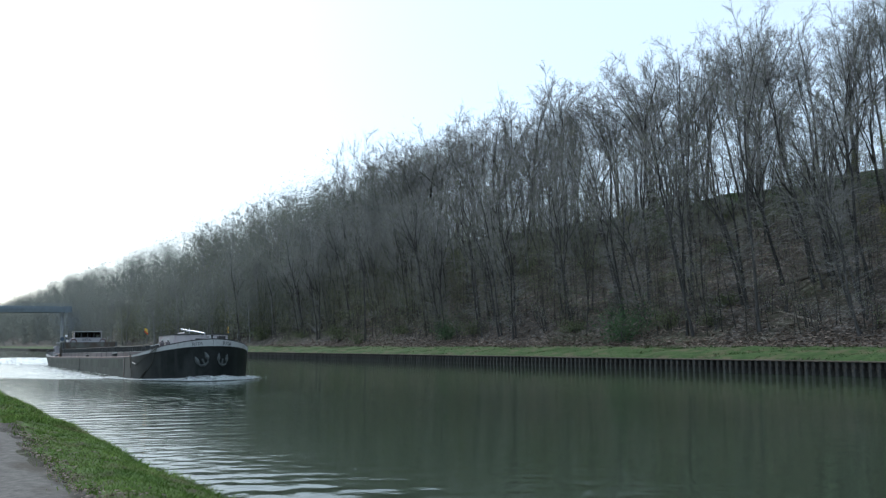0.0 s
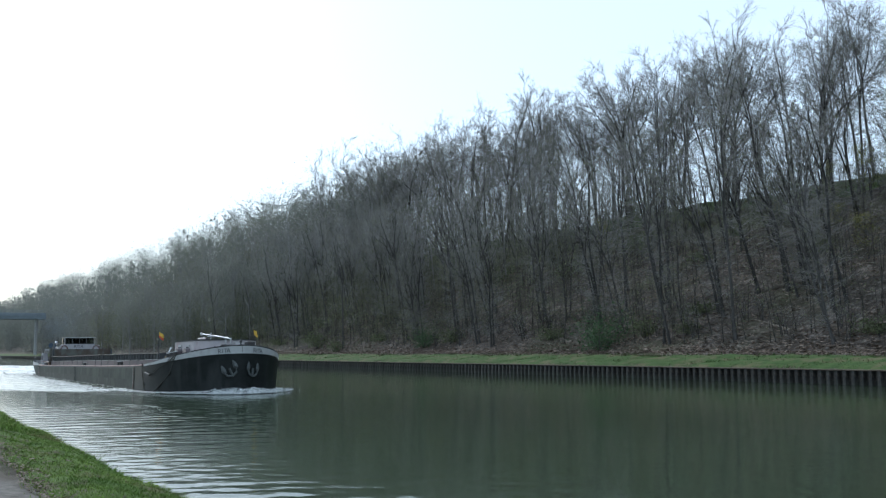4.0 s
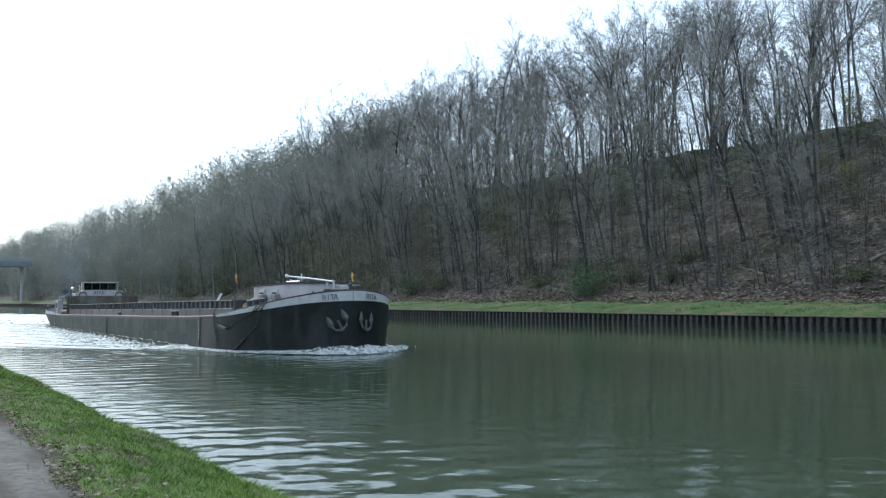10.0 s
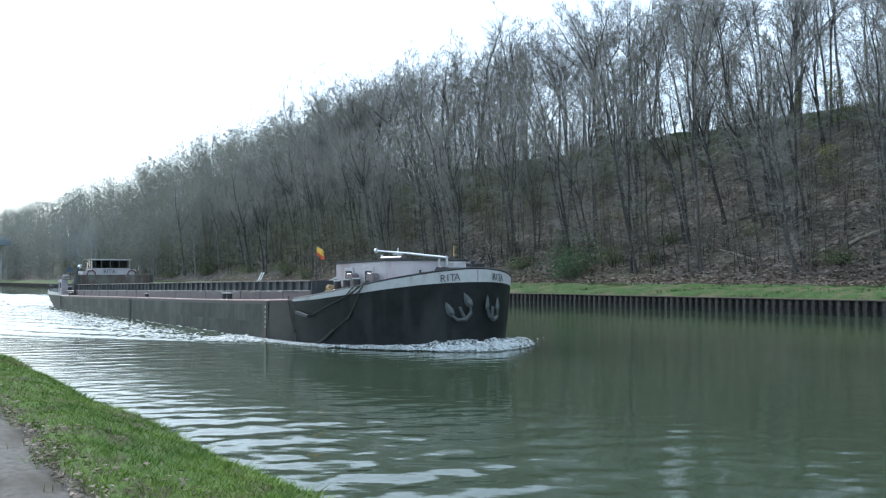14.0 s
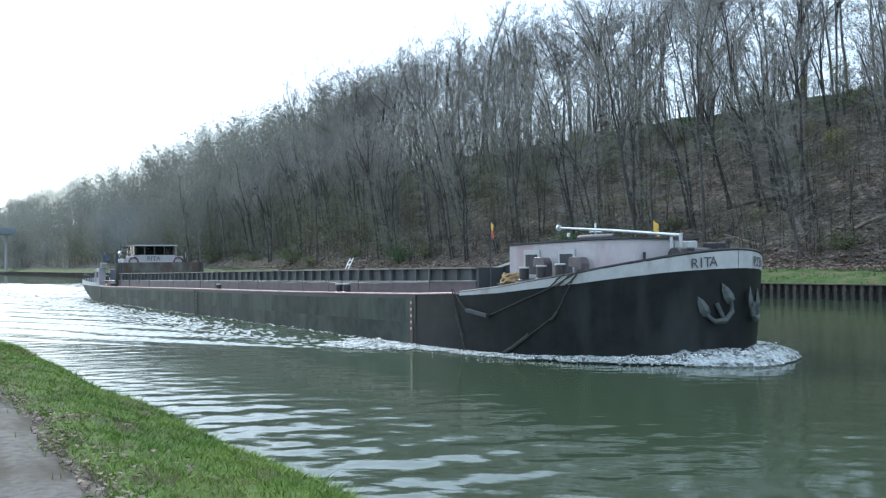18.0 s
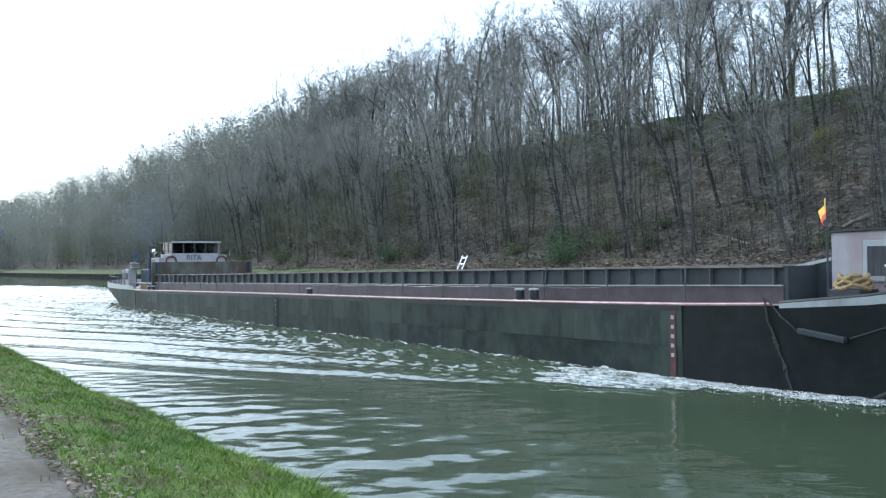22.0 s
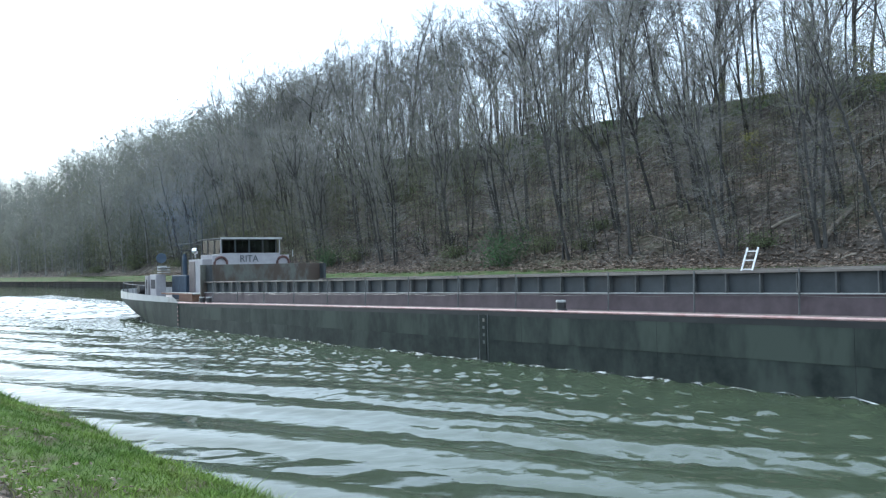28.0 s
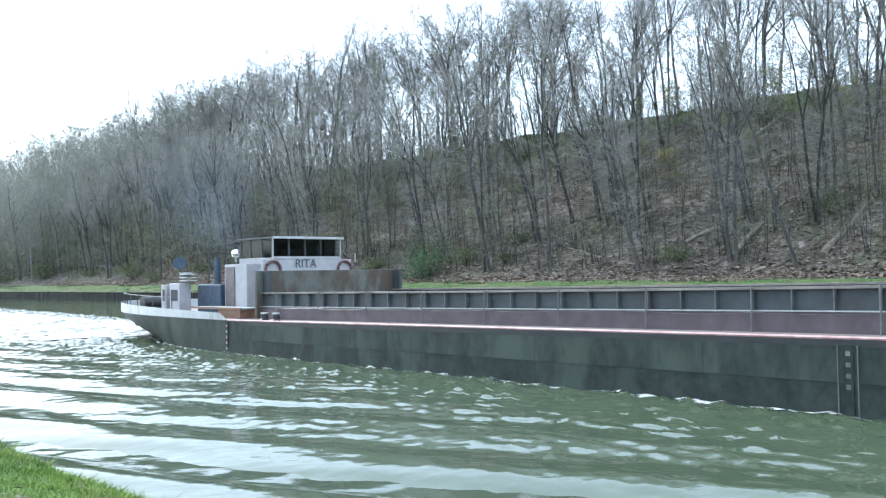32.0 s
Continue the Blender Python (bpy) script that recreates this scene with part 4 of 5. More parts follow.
# fore cabin
def prism(outline, z0, z1, bevel=0.0):
    """An upright block over an outline of (u, v)."""
    bm = bmesh.new()
    lo = [bm.verts.new((u, v, z0(v) if callable(z0) else z0)) for u, v in outline]
    hi = [bm.verts.new((u, v, z1(v) if callable(z1) else z1)) for u, v in outline]
    n = len(lo)
    for i in range(n):
        bm.faces.new((lo[i], lo[(i + 1) % n], hi[(i + 1) % n], hi[i]))
    bm.faces.new(hi)
    bm.faces.new(lo[::-1])
    bmesh.ops.recalc_face_normals(bm, faces=bm.faces[:])
    if bevel:
        bmesh.ops.bevel(bm, geom=bm.edges[:], offset=bevel, segments=2, affect="EDGES")
    return bm


CAB = [(-2.15, 6.9), (-1.95, 3.3), (-1.2, 2.6), (1.2, 2.6), (1.95, 3.3), (2.15, 6.9)]
cabin = part("fore_cabin", prism(CAB, 1.5, lambda v: 3.02 + 0.02 * (6.8 - v), 0.03), M_PINK, barge, "faded pinkish-white fore cabin")
part("cabin_roof", prism([(u * 1.03, 4.8 + (v - 4.8) * 1.04) for u, v in CAB], lambda v: 3.03 + 0.02 * (6.8 - v), lambda v: 3.07 + 0.02 * (6.8 - v)), M_GREY, cabin, "thin dark-edged cabin roof")
for v in (5.86, 4.42):
    uu = -2.15 + (6.8 - v) / 3.5 * 0.2
    for sd in (-1, 1):
        x = sd * abs(uu)
        o = sd * 0.03
        win = part("cabin_window", box(min(x, x + o), max(x, x + o), v - 0.37, v + 0.37, 2.03, 2.86, 0.028), M_WHITE, cabin, "raised window surround")
        part("window_pane", box(min(x + o, x + o * 1.2), max(x + o, x + o * 1.2), v - 0.27, v + 0.27, 2.15, 2.73), M_CURTAIN, win, "dark pane with drawn curtains")
    # cowl ventilators beside the windows
    vx = uu - 0.28
    side = [(v - 1.06, 1.9), (v - 1.06, 2.44)] + [(v - 0.88 - 0.18 * math.cos(k * math.pi / 10), 2.44 + 0.2 * math.sin(k * math.pi / 10)) for k in range(1, 6)] + [(v - 0.62, 2.64), (v - 0.55, 2.58), (v - 0.55, 2.38), (v - 0.78, 2.36), (v - 0.78, 1.9)]
    bm = bmesh.new()
    lo = [bm.verts.new((vx - 0.15, b, c)) for b, c in side]
    hi = [bm.verts.new((vx + 0.15, b, c)) for b, c in side]
    n = len(side)
    for k in range(n):
        bm.faces.new((lo[k], lo[(k + 1) % n], hi[(k + 1) % n], hi[k]))
    bm.faces.new(lo[::-1])
    bm.faces.new(hi)
    bmesh.ops.recalc_face_normals(bm, faces=bm.faces[:])
    bmesh.ops.bevel(bm, geom=bm.edges[:], offset=0.012, segments=1, affect="EDGES")
    ve = part("ventilator", bm, M_VENT, barge, "dull dark metal cowl ventilator")
    # The cowl is solid; a black plate stands for its dark inside.
    part("cowl_mouth", box(vx - 0.12, vx + 0.12, v - 0.549, v - 0.545, 2.41, 2.56), M_BOLLARD, ve)
part("cabin_fitting", tube([(-0.9, 2.55, 2.45), (-0.9, 2.55, 2.75)], 0.04, 6), M_BOLLARD, cabin)
# lowered derrick boom on the cabin roof
boom = part("derrick_boom", tube([(-0.55, 6.4, 3.55), (-0.35, 4.3, 3.4), (-0.1, 2.0, 3.2)], [0.032, 0.04, 0.042], 8), M_ZINC, barge, "pale tubular derrick boom lowered over the cabin")
part("boom_end", tube([(-0.562, 6.5, 3.557), (-0.555, 6.43, 3.552)], 0.095, 14), M_ZINC, boom)
blk = part("pulley_block", box(-0.56, -0.5, 6.0, 6.1, 3.26, 3.38, 0.02), M_ZINC, boom)
part("pulley_strop", tube([(-0.53, 6.05, 3.37), (-0.53, 6.05, 3.53)], 0.012, 5), M_ROPE, blk)
part("boom_post", tube([(-0.4, 5.0, 3.03), (-0.4, 5.0, 3.64)], 0.03, 8), M_ZINC, boom)
part("boom_crotch", tube([(-0.62, 5.0, 3.38), (-0.18, 5.0, 3.38)], 0.03, 6), M_ZINC, boom)
part("boom_foot", tube([(-0.1, 2.0, 2.3), (-0.1, 2.0, 3.26)], 0.05, 8), M_WHITE, boom)
part("boom_foot_arm", tube([(-0.4, 2.05, 2.3), (-0.4, 2.05, 3.15)], 0.04, 8), M_WHITE, boom)
cover = part("hold_cover", prism([(-2.0, 6.95), (2.0, 6.95), (2.0, 8.3), (-2.0, 8.3)], 1.6, lambda v: 2.52 - 0.2 * (v - 6.95)), M_GREY, barge, "dark sloping cover between the cabin and the hold")
part("cover_edge", prism([(-2.06, 6.95), (-2.001, 6.95), (-2.001, 8.3), (-2.06, 8.3)], lambda v: 2.46 - 0.2 * (v - 6.95), lambda v: 2.53 - 0.2 * (v - 6.95)), M_RIB, cover)
roll = part("roof_roll", tube([(-1.25, 4.75, 3.19), (-1.2, 4.2, 3.2), (-1.1, 3.5, 3.2)], [0.075, 0.08, 0.075], 12), M_VENT, cabin, "rolled-up faded tarpaulin on the cabin roof")
part("roll_end", tube([(-1.254, 4.8, 3.19), (-1.25, 4.752, 3.19)], 0.06, 12), M_BOLLARD, roll)
# windlass ahead of the cabin
wl_ = part("windlass", tube([(-0.6, 1.7, 2.62), (0.6, 1.7, 2.62)], [0.24, 0.24], 12), M_BOLLARD, barge, "black anchor windlass drum")
for u in (-0.68, 0.62):
    part("windlass_cheek", lathe([(0.24, -0.03), (0.24, 0.03)], (0, 0, 0), 14), M_BOLLARD, wl_).matrix_basis = pose(u + 0.03, 1.7, 2.62, 0, 90, 0)
part("windlass_box", box(0.75, 1.25, 1.5, 2.0, 2.3, 3.0, 0.03), M_BOLLARD, wl_)
part("windlass_cover", box(0.2, 0.62, 2.05, 2.5, 2.6, 3.04, 0.03), M_WHITE, wl_)
part("stem_lamp", lathe([(0.05, 2.4), (0.05, 2.95), (0.09, 2.97), (0.09, 3.07), (0.03, 3.1)], (0, 0.5, 0), 10), M_BOLLARD, barge, "small black stem lamp")
part("bow_chock", box(-1.0, -0.72, 0.95, 1.2, 2.5, 2.85, 0.04), M_BOLLARD, barge)

# rope coil, mooring ropes and fenders
bm = bmesh.new()
for k in range(4):
    rr = 0.34 - 0.03 * k
    tube([(-2.62 + rr * math.cos(a * math.tau / 14), 6.12 + rr * math.sin(a * math.tau / 14) * (1 + 0.1 * math.sin(2 * a + k)), 1.95 + 0.06 * k + 0.05 * math.sin(1.7 * a + 2 * k)) for a in range(15)], 0.045, 6, bm)
coil = part("rope_coil", bm, M_COIL, barge, "coil of yellowish rope on its stand")
part("coil_stand", box(-2.95, -2.3, 5.8, 6.44, 1.5, 1.9, 0.02), M_GREY, coil)


def rope(name, pts, r=0.03):
    fine = []
    for a, b in zip(pts, pts[1:]):
        for i in range(4):
            f = i / 4
            fine.append(tuple(a[k] + (b[k] - a[k]) * f for k in range(3)))
    fine.append(pts[-1])
    return part(name, tube([(p[0] + 0.012 * math.sin(9 * i), p[1] + 0.015 * math.sin(5 * i), p[2]) for i, p in enumerate(fine)], r, 6), M_ROPE, barge, "frayed mooring rope hanging over the side")


def skin(v, w, out=0.05):
    return (-half(v, w) - out, v, w)


rope("fender_rope", [skin(7.0, 1.74), skin(6.65, 1.4, 0.06), skin(6.35, 1.16, 0.08)], 0.015)
rope("fender_rope", [skin(5.35, 1.07, 0.08), skin(4.2, 1.5, 0.06), skin(3.2, 1.9), skin(2.5, 2.33)], 0.015)
fd = part("fender_board", box(-0.06, 0.06, -0.46, 0.46, -0.055, 0.055, 0.02), M_GREY, barge, "grey timber fender hung on ropes")
fd.matrix_basis = pose(-half(5.9, 1.1) - 0.09, 5.85, 1.1, 8, 0, 4)
rope("hanging_rope", [skin(7.05, 1.76), skin(6.95, 1.3), skin(6.75, 0.8), skin(6.6, 0.4), skin(6.5, 0.02)], 0.018)
rope("rope_tuft", [skin(6.86, 1.02), skin(6.8, 0.9), skin(6.76, 0.8)], 0.035)
rope("rope_tuft", [skin(6.64, 0.5), skin(6.6, 0.38)], 0.04)
rope("hanging_rope", [skin(2.6, 2.32), skin(3.0, 1.6), skin(3.3, 1.1), skin(4.2, 0.5), skin(5.0, 0.02)], 0.014)
rope("rope_tuft", [skin(3.22, 1.22), skin(3.3, 1.1), skin(3.4, 1.0)], 0.04)
rope("rope_tuft", [skin(4.1, 0.58), skin(4.4, 0.36), skin(5.0, 0.02)], 0.048)
for k in range(3):
    rope("rope_turn", [skin(2.62 + 0.16 * k, sheer(2.6) + 0.03), skin(2.75 + 0.2 * k, 2.05), skin(2.95 + 0.22 * k, 1.9 - 0.03 * k)], 0.02)


def v_at(u, w):
    lo, hi = 0.0, 4.0
    for _ in range(30):
        mid = (lo + hi) / 2
        lo, hi = (mid, hi) if half(mid, w) < u else (lo, mid)
    return lo


# anchors on both bows
def anchor(sd):
    u, w = 0.66, 1.4
    v = v_at(u, w)
    g = math.degrees(math.atan2(half(v + 0.3, w) - half(v - 0.3, w), 0.6))
    root = part("anchor", tube([(0, -0.06, 0.05), (0, -0.06, -0.42)], 0.07, 8), M_ANCHOR, barge, "grey stockless anchor stowed against the bow")
    root.matrix_basis = pose(sd * (u + 0.02), v, w, 0, 0, sd * (90 - g)) @ pose(0, 0, 0, 0, (26 if sd < 0 else 6) * sd, 0) @ Matrix.Scale(0.86, 4)
    part("anchor_crown", tube([(-0.42, -0.08, -0.12), (-0.3, -0.1, -0.38), (0, -0.12, -0.5), (0.3, -0.1, -0.38), (0.42, -0.08, -0.12)], [0.05, 0.075, 0.09, 0.075, 0.05], 8), M_ANCHOR, root)
    for s in (-1, 1):
        bm = bmesh.new()                          # leaf-shaped palm
        rim = [(0.0, 0.5), (0.13, 0.3), (0.19, 0.08), (0.16, -0.1), (0.0, -0.2), (-0.14, -0.1), (-0.17, 0.08), (-0.11, 0.3)]
        fr = [bm.verts.new((s * 0.42 + 0.9 * a, -0.05, b)) for a, b in rim]
        mid = bm.verts.new((s * 0.42, -0.15, 0.02))
        for a in range(8):
            bm.faces.new((fr[a], fr[(a + 1) % 8], mid))
        bm.faces.new(fr)
        bmesh.ops.recalc_face_normals(bm, faces=bm.faces[:])
        part("fluke", bm, M_ANCHOR, root)


for sd in (-1, 1):
    anchor(sd)


def lettering(words, size, parent, m, name="painted_name"):
    """Flat painted letters, as a mesh."""
    cu = bpy.data.curves.new(name, "FONT")
    cu.body, cu.size, cu.align_x, cu.align_y, cu.extrude = words, size, "CENTER", "CENTER", 0.003
    tmp = bpy.data.objects.new(name, cu)
    me = bpy.data.meshes.new_from_object(tmp)
    me.materials.clear()
    me.materials.append(M_LETTER)
    bpy.data.objects.remove(tmp)
    ob = new(name, me)
    ob.parent = parent
    ob.matrix_basis = m
    return ob


# one letter at a time, so that the name follows the curve of the bow
for sd in (-1, 1):
    for i, ch in enumerate("RITA"):
        k = (1.5 - i) * -sd
        u = 1.02 + 0.155 * k
        v = v_at(u, 2.4)
        w = sheer(v) - 0.225
        v = v_at(u, w)
        g = math.degrees(math.atan2(half(v + 0.04, w) - half(v - 0.04, w), 0.08))
        lettering(ch, 0.36, barge, pose(sd * u, v, w, 90, 0, sd * (90 - g)) @ pose(0, 0, 0.03))

# ---- barge, aft part ----
wh = part("wheelhouse", box(-1.45, 1.5, 52.75, 55.2, 1.1, 3.27, 0.03), M_HOUSE, barge, "white wheelhouse with a band of dark windows")
for a, b in ((-1.36, -0.74), (-0.66, -0.02), (0.06, 0.7), (0.78, 1.41)):
    for v in (52.83, 55.1):
        part("window_pane", box(a, b, v, v + 0.008, 3.28, 3.96), M_GLASS, wh, "dark wheelhouse pane")
for a, b in ((52.88, 53.55), (53.65, 54.35), (54.45, 55.05)):
    for u in (-1.41, 1.44):
        part("window_pane", box(u, u + 0.008, a, b, 3.28, 3.96), M_GLASS, wh, "dark wheelhouse pane")
part("steering_stand", box(-0.5, 0.5, 53.2, 53.7, 3.2, 3.62, 0.05), M_BROWN, wh, "dark brown steering stand behind the panes")
part("chair_back", box(-0.25, 0.25, 54.3, 54.4, 3.27, 3.75, 0.03), M_BOLLARD, wh)
for u in (-1.4, -0.7, 0.02, 0.74, 1.45):
    part("window_post", box(u - 0.035, u + 0.035, 52.8, 52.87, 3.27, 3.97), M_GREY, wh)
for v in (53.6, 54.4, 55.1):
    for u in (-1.4, 1.45):
        part("window_post", box(u - 0.035, u + 0.035, v - 0.04, v + 0.04, 3.27, 3.97), M_GREY, wh)
roof = part("roof", box(-1.5, 1.6, 52.62, 55.35, 3.97, 4.03, 0.02), M_GREY, wh, "thin grey wheelhouse roof")
part("roof_fascia", box(-1.54, 1.66, 52.54, 52.618, 3.96, 4.05, 0.01), M_WHITE, roof, "white front edge of the roof")
part("roof_awning", box(-1.6, 1.3, 55.36, 57.6, 3.86, 3.9), M_GREY, wh, "flat awning behind the wheelhouse")
for u in (-1.52, 1.25):
    part("awning_post", tube([(u, 57.5, 2.3), (u, 57.5, 3.87)], 0.025, 6), M_GREY, wh)
for u in (-1.5, 1.56):
    part("corner_post", tube([(u, 52.66, 3.2), (u, 52.66, 3.97)], 0.03, 8), M_HOUSE, wh)
brd = part("name_board", box(-1.95, 2.05, 52.62, 52.70, 2.5, 3.2, 0.02), M_HOUSE, barge, "white name board across the wheelhouse front")
part("name_board_crest", box(-1.5, 1.5, 52.60, 52.71, 3.2, 3.3, 0.01), M_HOUSE, brd)
lettering("RITA", 0.46, barge, pose(-0.1, 52.59, 3.02, 90, 0, 0))
for u in (-1.55, 1.7):
    part("lifebuoy", tube([(u + 0.32 * math.cos(a * math.tau / 20), 52.57, 2.8 + 0.32 * math.sin(a * math.tau / 20)) for a in range(21)], 0.06, 8), M_BUOY, barge, "dull red lifebuoy on the name board")
part("railing_stub", tube([(2.28, 52.66, 3.1), (2.28, 52.66, 3.45)], 0.025, 6), M_WHITE, barge)
house = part("deckhouse", box(-2.0, 2.0, 53.7, 55.35, 1.05, 3.05, 0.03), M_HOUSE, barge, "white aft deckhouse with a brown door")
part("door", box(-2.03, -2.004, 54.55, 55.25, 1.25, 2.95, 0.01), M_VENT, house, "grey-brown deckhouse door")
for v0, v1, ww in ((56.35, 57.2, 2.36), (57.5, 57.95, 2.3)):
    lk = part("deck_locker", box(-2.95, -2.45, v0 + 0.9, v1 + 0.9, 1.05, ww, 0.03), M_HOUSE, barge, "white steel companionway with small windows")
    part("locker_window", box(-2.965, -2.951, v0 + 1.04, v1 + 0.76, 1.65, 2.1), M_CURTAIN, lk, "small dark window")
part("engine_cover", box(-2.1, 1.9, 55.5, 57.4, 1.05, 2.3, 0.06), M_BLUE, barge, "dark blue covered engine casing")
part("timber_crate", box(-3.1, -2.2, 52.3, 53.9, 1.08, 1.4, 0.02), M_ORANGE, barge, "orange-brown timber on the aft deck")
pl = part("plank", box(-3.1, -2.3, 52.2, 56.0, 1.402, 1.46, 0.01), M_RIB, barge, "pale plank on the timber")
part("plank_edge", box(-3.16, -3.105, 52.2, 56.0, 1.4, 1.47), M_ORANGE, pl)
part("searchlight", lathe([(0.02, 3.1), (0.03, 3.3), (0.14, 3.34), (0.17, 3.45), (0.14, 3.56), (0.05, 3.6)], (-2.1, 54.3, 0), 12), M_LENS, barge, "round chrome searchlight")
aer = part("aerial_mast", tube([(-1.7, 55.8, 2.3), (-1.7, 55.8, 4.2)], 0.03, 6), M_GREY, barge, "grey aerial mast with a crossbar")
part("crossbar", tube([(-2.3, 55.8, 3.5), (-1.1, 55.8, 3.5)], 0.02, 6), M_GREY, aer)
part("whip_aerial", tube([(-1.3, 55.3, 4.0), (-1.3, 55.4, 5.2)], 0.012, 5), M_GREY, wh)
part("exhaust_stack", tube([(-1.9, 56.1, 2.25), (-1.9, 56.1, 3.1), (-1.9, 56.15, 3.35)], [0.12, 0.12, 0.08], 12), M_BLUE, barge, "dark blue exhaust stack")
dish = part("radar_disc", lathe([(0.02, -0.04), (0.1, -0.03), (0.16, 0.0), (0.17, 0.02)], (0, 0, 0), 18), M_BLUE, barge, "dark round dish aerial on a pole")
dish.matrix_basis = pose(-1.9, 59.3, 3.2, 80, 0, -30) @ Matrix.Scale(1.6, 4)
part("dish_pole", tube([(0, 0, -0.04), (0.0, -0.25, -0.12), (0.0, -1.3, -0.3)], 0.013, 6), M_GREY, dish)
chair = part("stacked_chairs", box(-2.8, -2.3, 57.0, 57.5, 2.43, 2.48, 0.01), M_WHITE, barge, "stack of white plastic deck chairs")
for i in range(2):
    part("chair_seat", box(-2.8, -2.3, 57.0, 57.5, 2.55 + 0.13 * i, 2.59 + 0.13 * i, 0.01), M_WHITE, chair)
    part("chair_back", box(-2.8, -2.3, 57.45 + 0.03 * i, 57.5 + 0.03 * i, 2.59 + 0.13 * i, 2.66 + 0.13 * i), M_WHITE, chair)
wn_ = part("stern_winch", tube([(-1.8, 63.2, 1.5), (-0.9, 63.2, 1.5)], 0.26, 12), M_BOLLARD, barge, "black stern winch")
part("winch_frame", box(-1.95, -0.75, 62.9, 63.5, 1.05, 1.3), M_BOLLARD, wn_)
rp = [(-half(v, 1.1) + 0.1, v, 1.1 + float(np.interp(v, *zip(*BULWARK))) + 0.42) for v in (56, 58, 60, 62, 63.5, 64.8, 65.6)]
part("stern_rail", tube(rp, 0.02, 6), M_GREY, barge, "thin grey stern railing")
for u, v, w in rp:
    part("stern_rail_post", tube([(u, v, 1.1), (u, v, w)], 0.018, 6), M_GREY, barge)
part("stern_pipe", tube([(-1.2, 64.6, 0.75), (-1.25, 65.0, 0.45)], 0.13, 10), M_BOLLARD, barge, "black outlet pipe under the stern")


# flags
def flag(u, v, z0, z1, colours):
    pole = part("flag_pole", tube([(u, v, z0), (u, v, z1)], 0.02, 6), M_GREY, barge, "slender flag pole")
    root = new("flag")
    root.parent = pole
    root.matrix_basis = pose(u, v, z1)
    for k, mm in enumerate(colours):
        bm = bmesh.new()
        g = [[bm.verts.new((0.02 + 0.4 * i / 6 - 0.08 * j * (i / 6), 0.05 * math.sin(i * 1.3 + k) * i / 6, -0.04 - 0.32 * (k + j) / len(colours) - 0.2 * (i / 6) ** 1.3)) for j in (0, 1)] for i in range(7)]
        for a, b in zip(g, g[1:]):
            bm.faces.new((a[0], b[0], b[1], a[1]))
        ob = part("flag_stripe", bm, mm, root)
        so = ob.modifiers.new("thickness", "SOLIDIFY")
        so.thickness = 0.006
    return root


FLAGS = [flag(-3.36, 6.18, 1.7, 3.72, (M_FLAG_Y, M_FLAG_Y, M_FLAG_R)), flag(2.6, 5.6, 2.0, 3.85, (M_FLAG_Y, M_FLAG_Y, M_FLAG_Y))]


# ---- wake: water and foam that travel with the barge ----
def wake_height(U, V):
    """Waves that spread from the bow and bend aft along the side, in the barge's axes."""
    out = np.clip(-U - HALF, 0, None)                     # metres off the near side
    reach = np.interp(V, [4, 20, 32, 60, 160], [0, 9.2, 14.0, 22.0, 48.0])
    on = np.clip((reach + 1.0 - out) / 2.0, 0, 1) * np.clip((150 - V) / 30, 0, 1)
    bandy = 0.68 + 0.32 * np.sin(0.31 * V + 1.7 * np.sin(0.23 * out + 0.05 * V)) * np.sin(0.8 * out - 0.11 * V)
    lead = 0.9 * np.exp(-((reach - out) / 3.4) ** 2) * np.clip((V - 6) / 5, 0, 1)
    amp = 0.08 * np.maximum(np.clip((V - 4) / 18, 0.35, 1.1), 0.95 * lead) * np.maximum(np.clip((out - 1.5) / 6, 0.1, 1), lead) * bandy
    ph = math.tau * (out - reach) / 2.45 + 0.7 * np.sin(0.21 * V + 0.3 * out) + 0.12 * np.sin(0.9 * V)
    z = amp * (np.sin(ph) + 0.14 * np.sin(2 * ph + 0.6))
    z += 0.14 * amp * np.sin(math.tau * (0.86 * out - 0.5 * V) / 1.2 + 1.1 * np.sin(0.21 * V + 1.0))
    chop = (1.2 * np.exp(-(out / 2.6) ** 2) + 0.8 * np.exp(-(out / 7) ** 2) + 0.05) * np.clip((V - 5) / 9, 0, 1)
    z += chop * ripples(U, V, 8, 28, 0.26, 0.66, 0.0085, 0.25, 0.7)
    stern = np.clip((V - 60) / 6, 0, 1)
    z += stern * np.exp(-(U / 12) ** 2) * ripples(U, V, 9, 16, 0.45, 1.5, 0.016, 0.8, 1.2)
    return on * z


uu = np.concatenate([np.arange(-16.2, -4.0, 0.11), np.arange(-4.0, 4.01, 0.4)])
vv = np.concatenate([np.arange(3.0, 90, 0.13), np.arange(90, 150, 0.25)])
UU, VV = np.meshgrid(uu, vv, indexing="ij")
keep_edge = np.clip((4 - UU) / 1.0, 0, 1) * np.clip((150 - VV) / 10, 0, 1) * np.clip((VV - 3) / 1.5, 0, 1)
REACH = np.interp(VV, [4, 20, 32, 60, 160], [0, 9.2, 14.0, 22.0, 48.0])
lift_w = np.clip((REACH + 1.5 + UU + HALF) / 5.0, 0, 1)
under = (np.abs(UU) < 3.4) & (VV < 59)
WZ = keep_edge * wake_height(UU, VV) - 0.065 * (1 - keep_edge * lift_w)
WZ = np.where(under, -0.3, WZ)
wake = tagged(new("wake", grid_mesh("wake", UU, VV, WZ, M_WAKE)), "churned water and diverging waves behind the moving barge", "wake", kind="stuff")


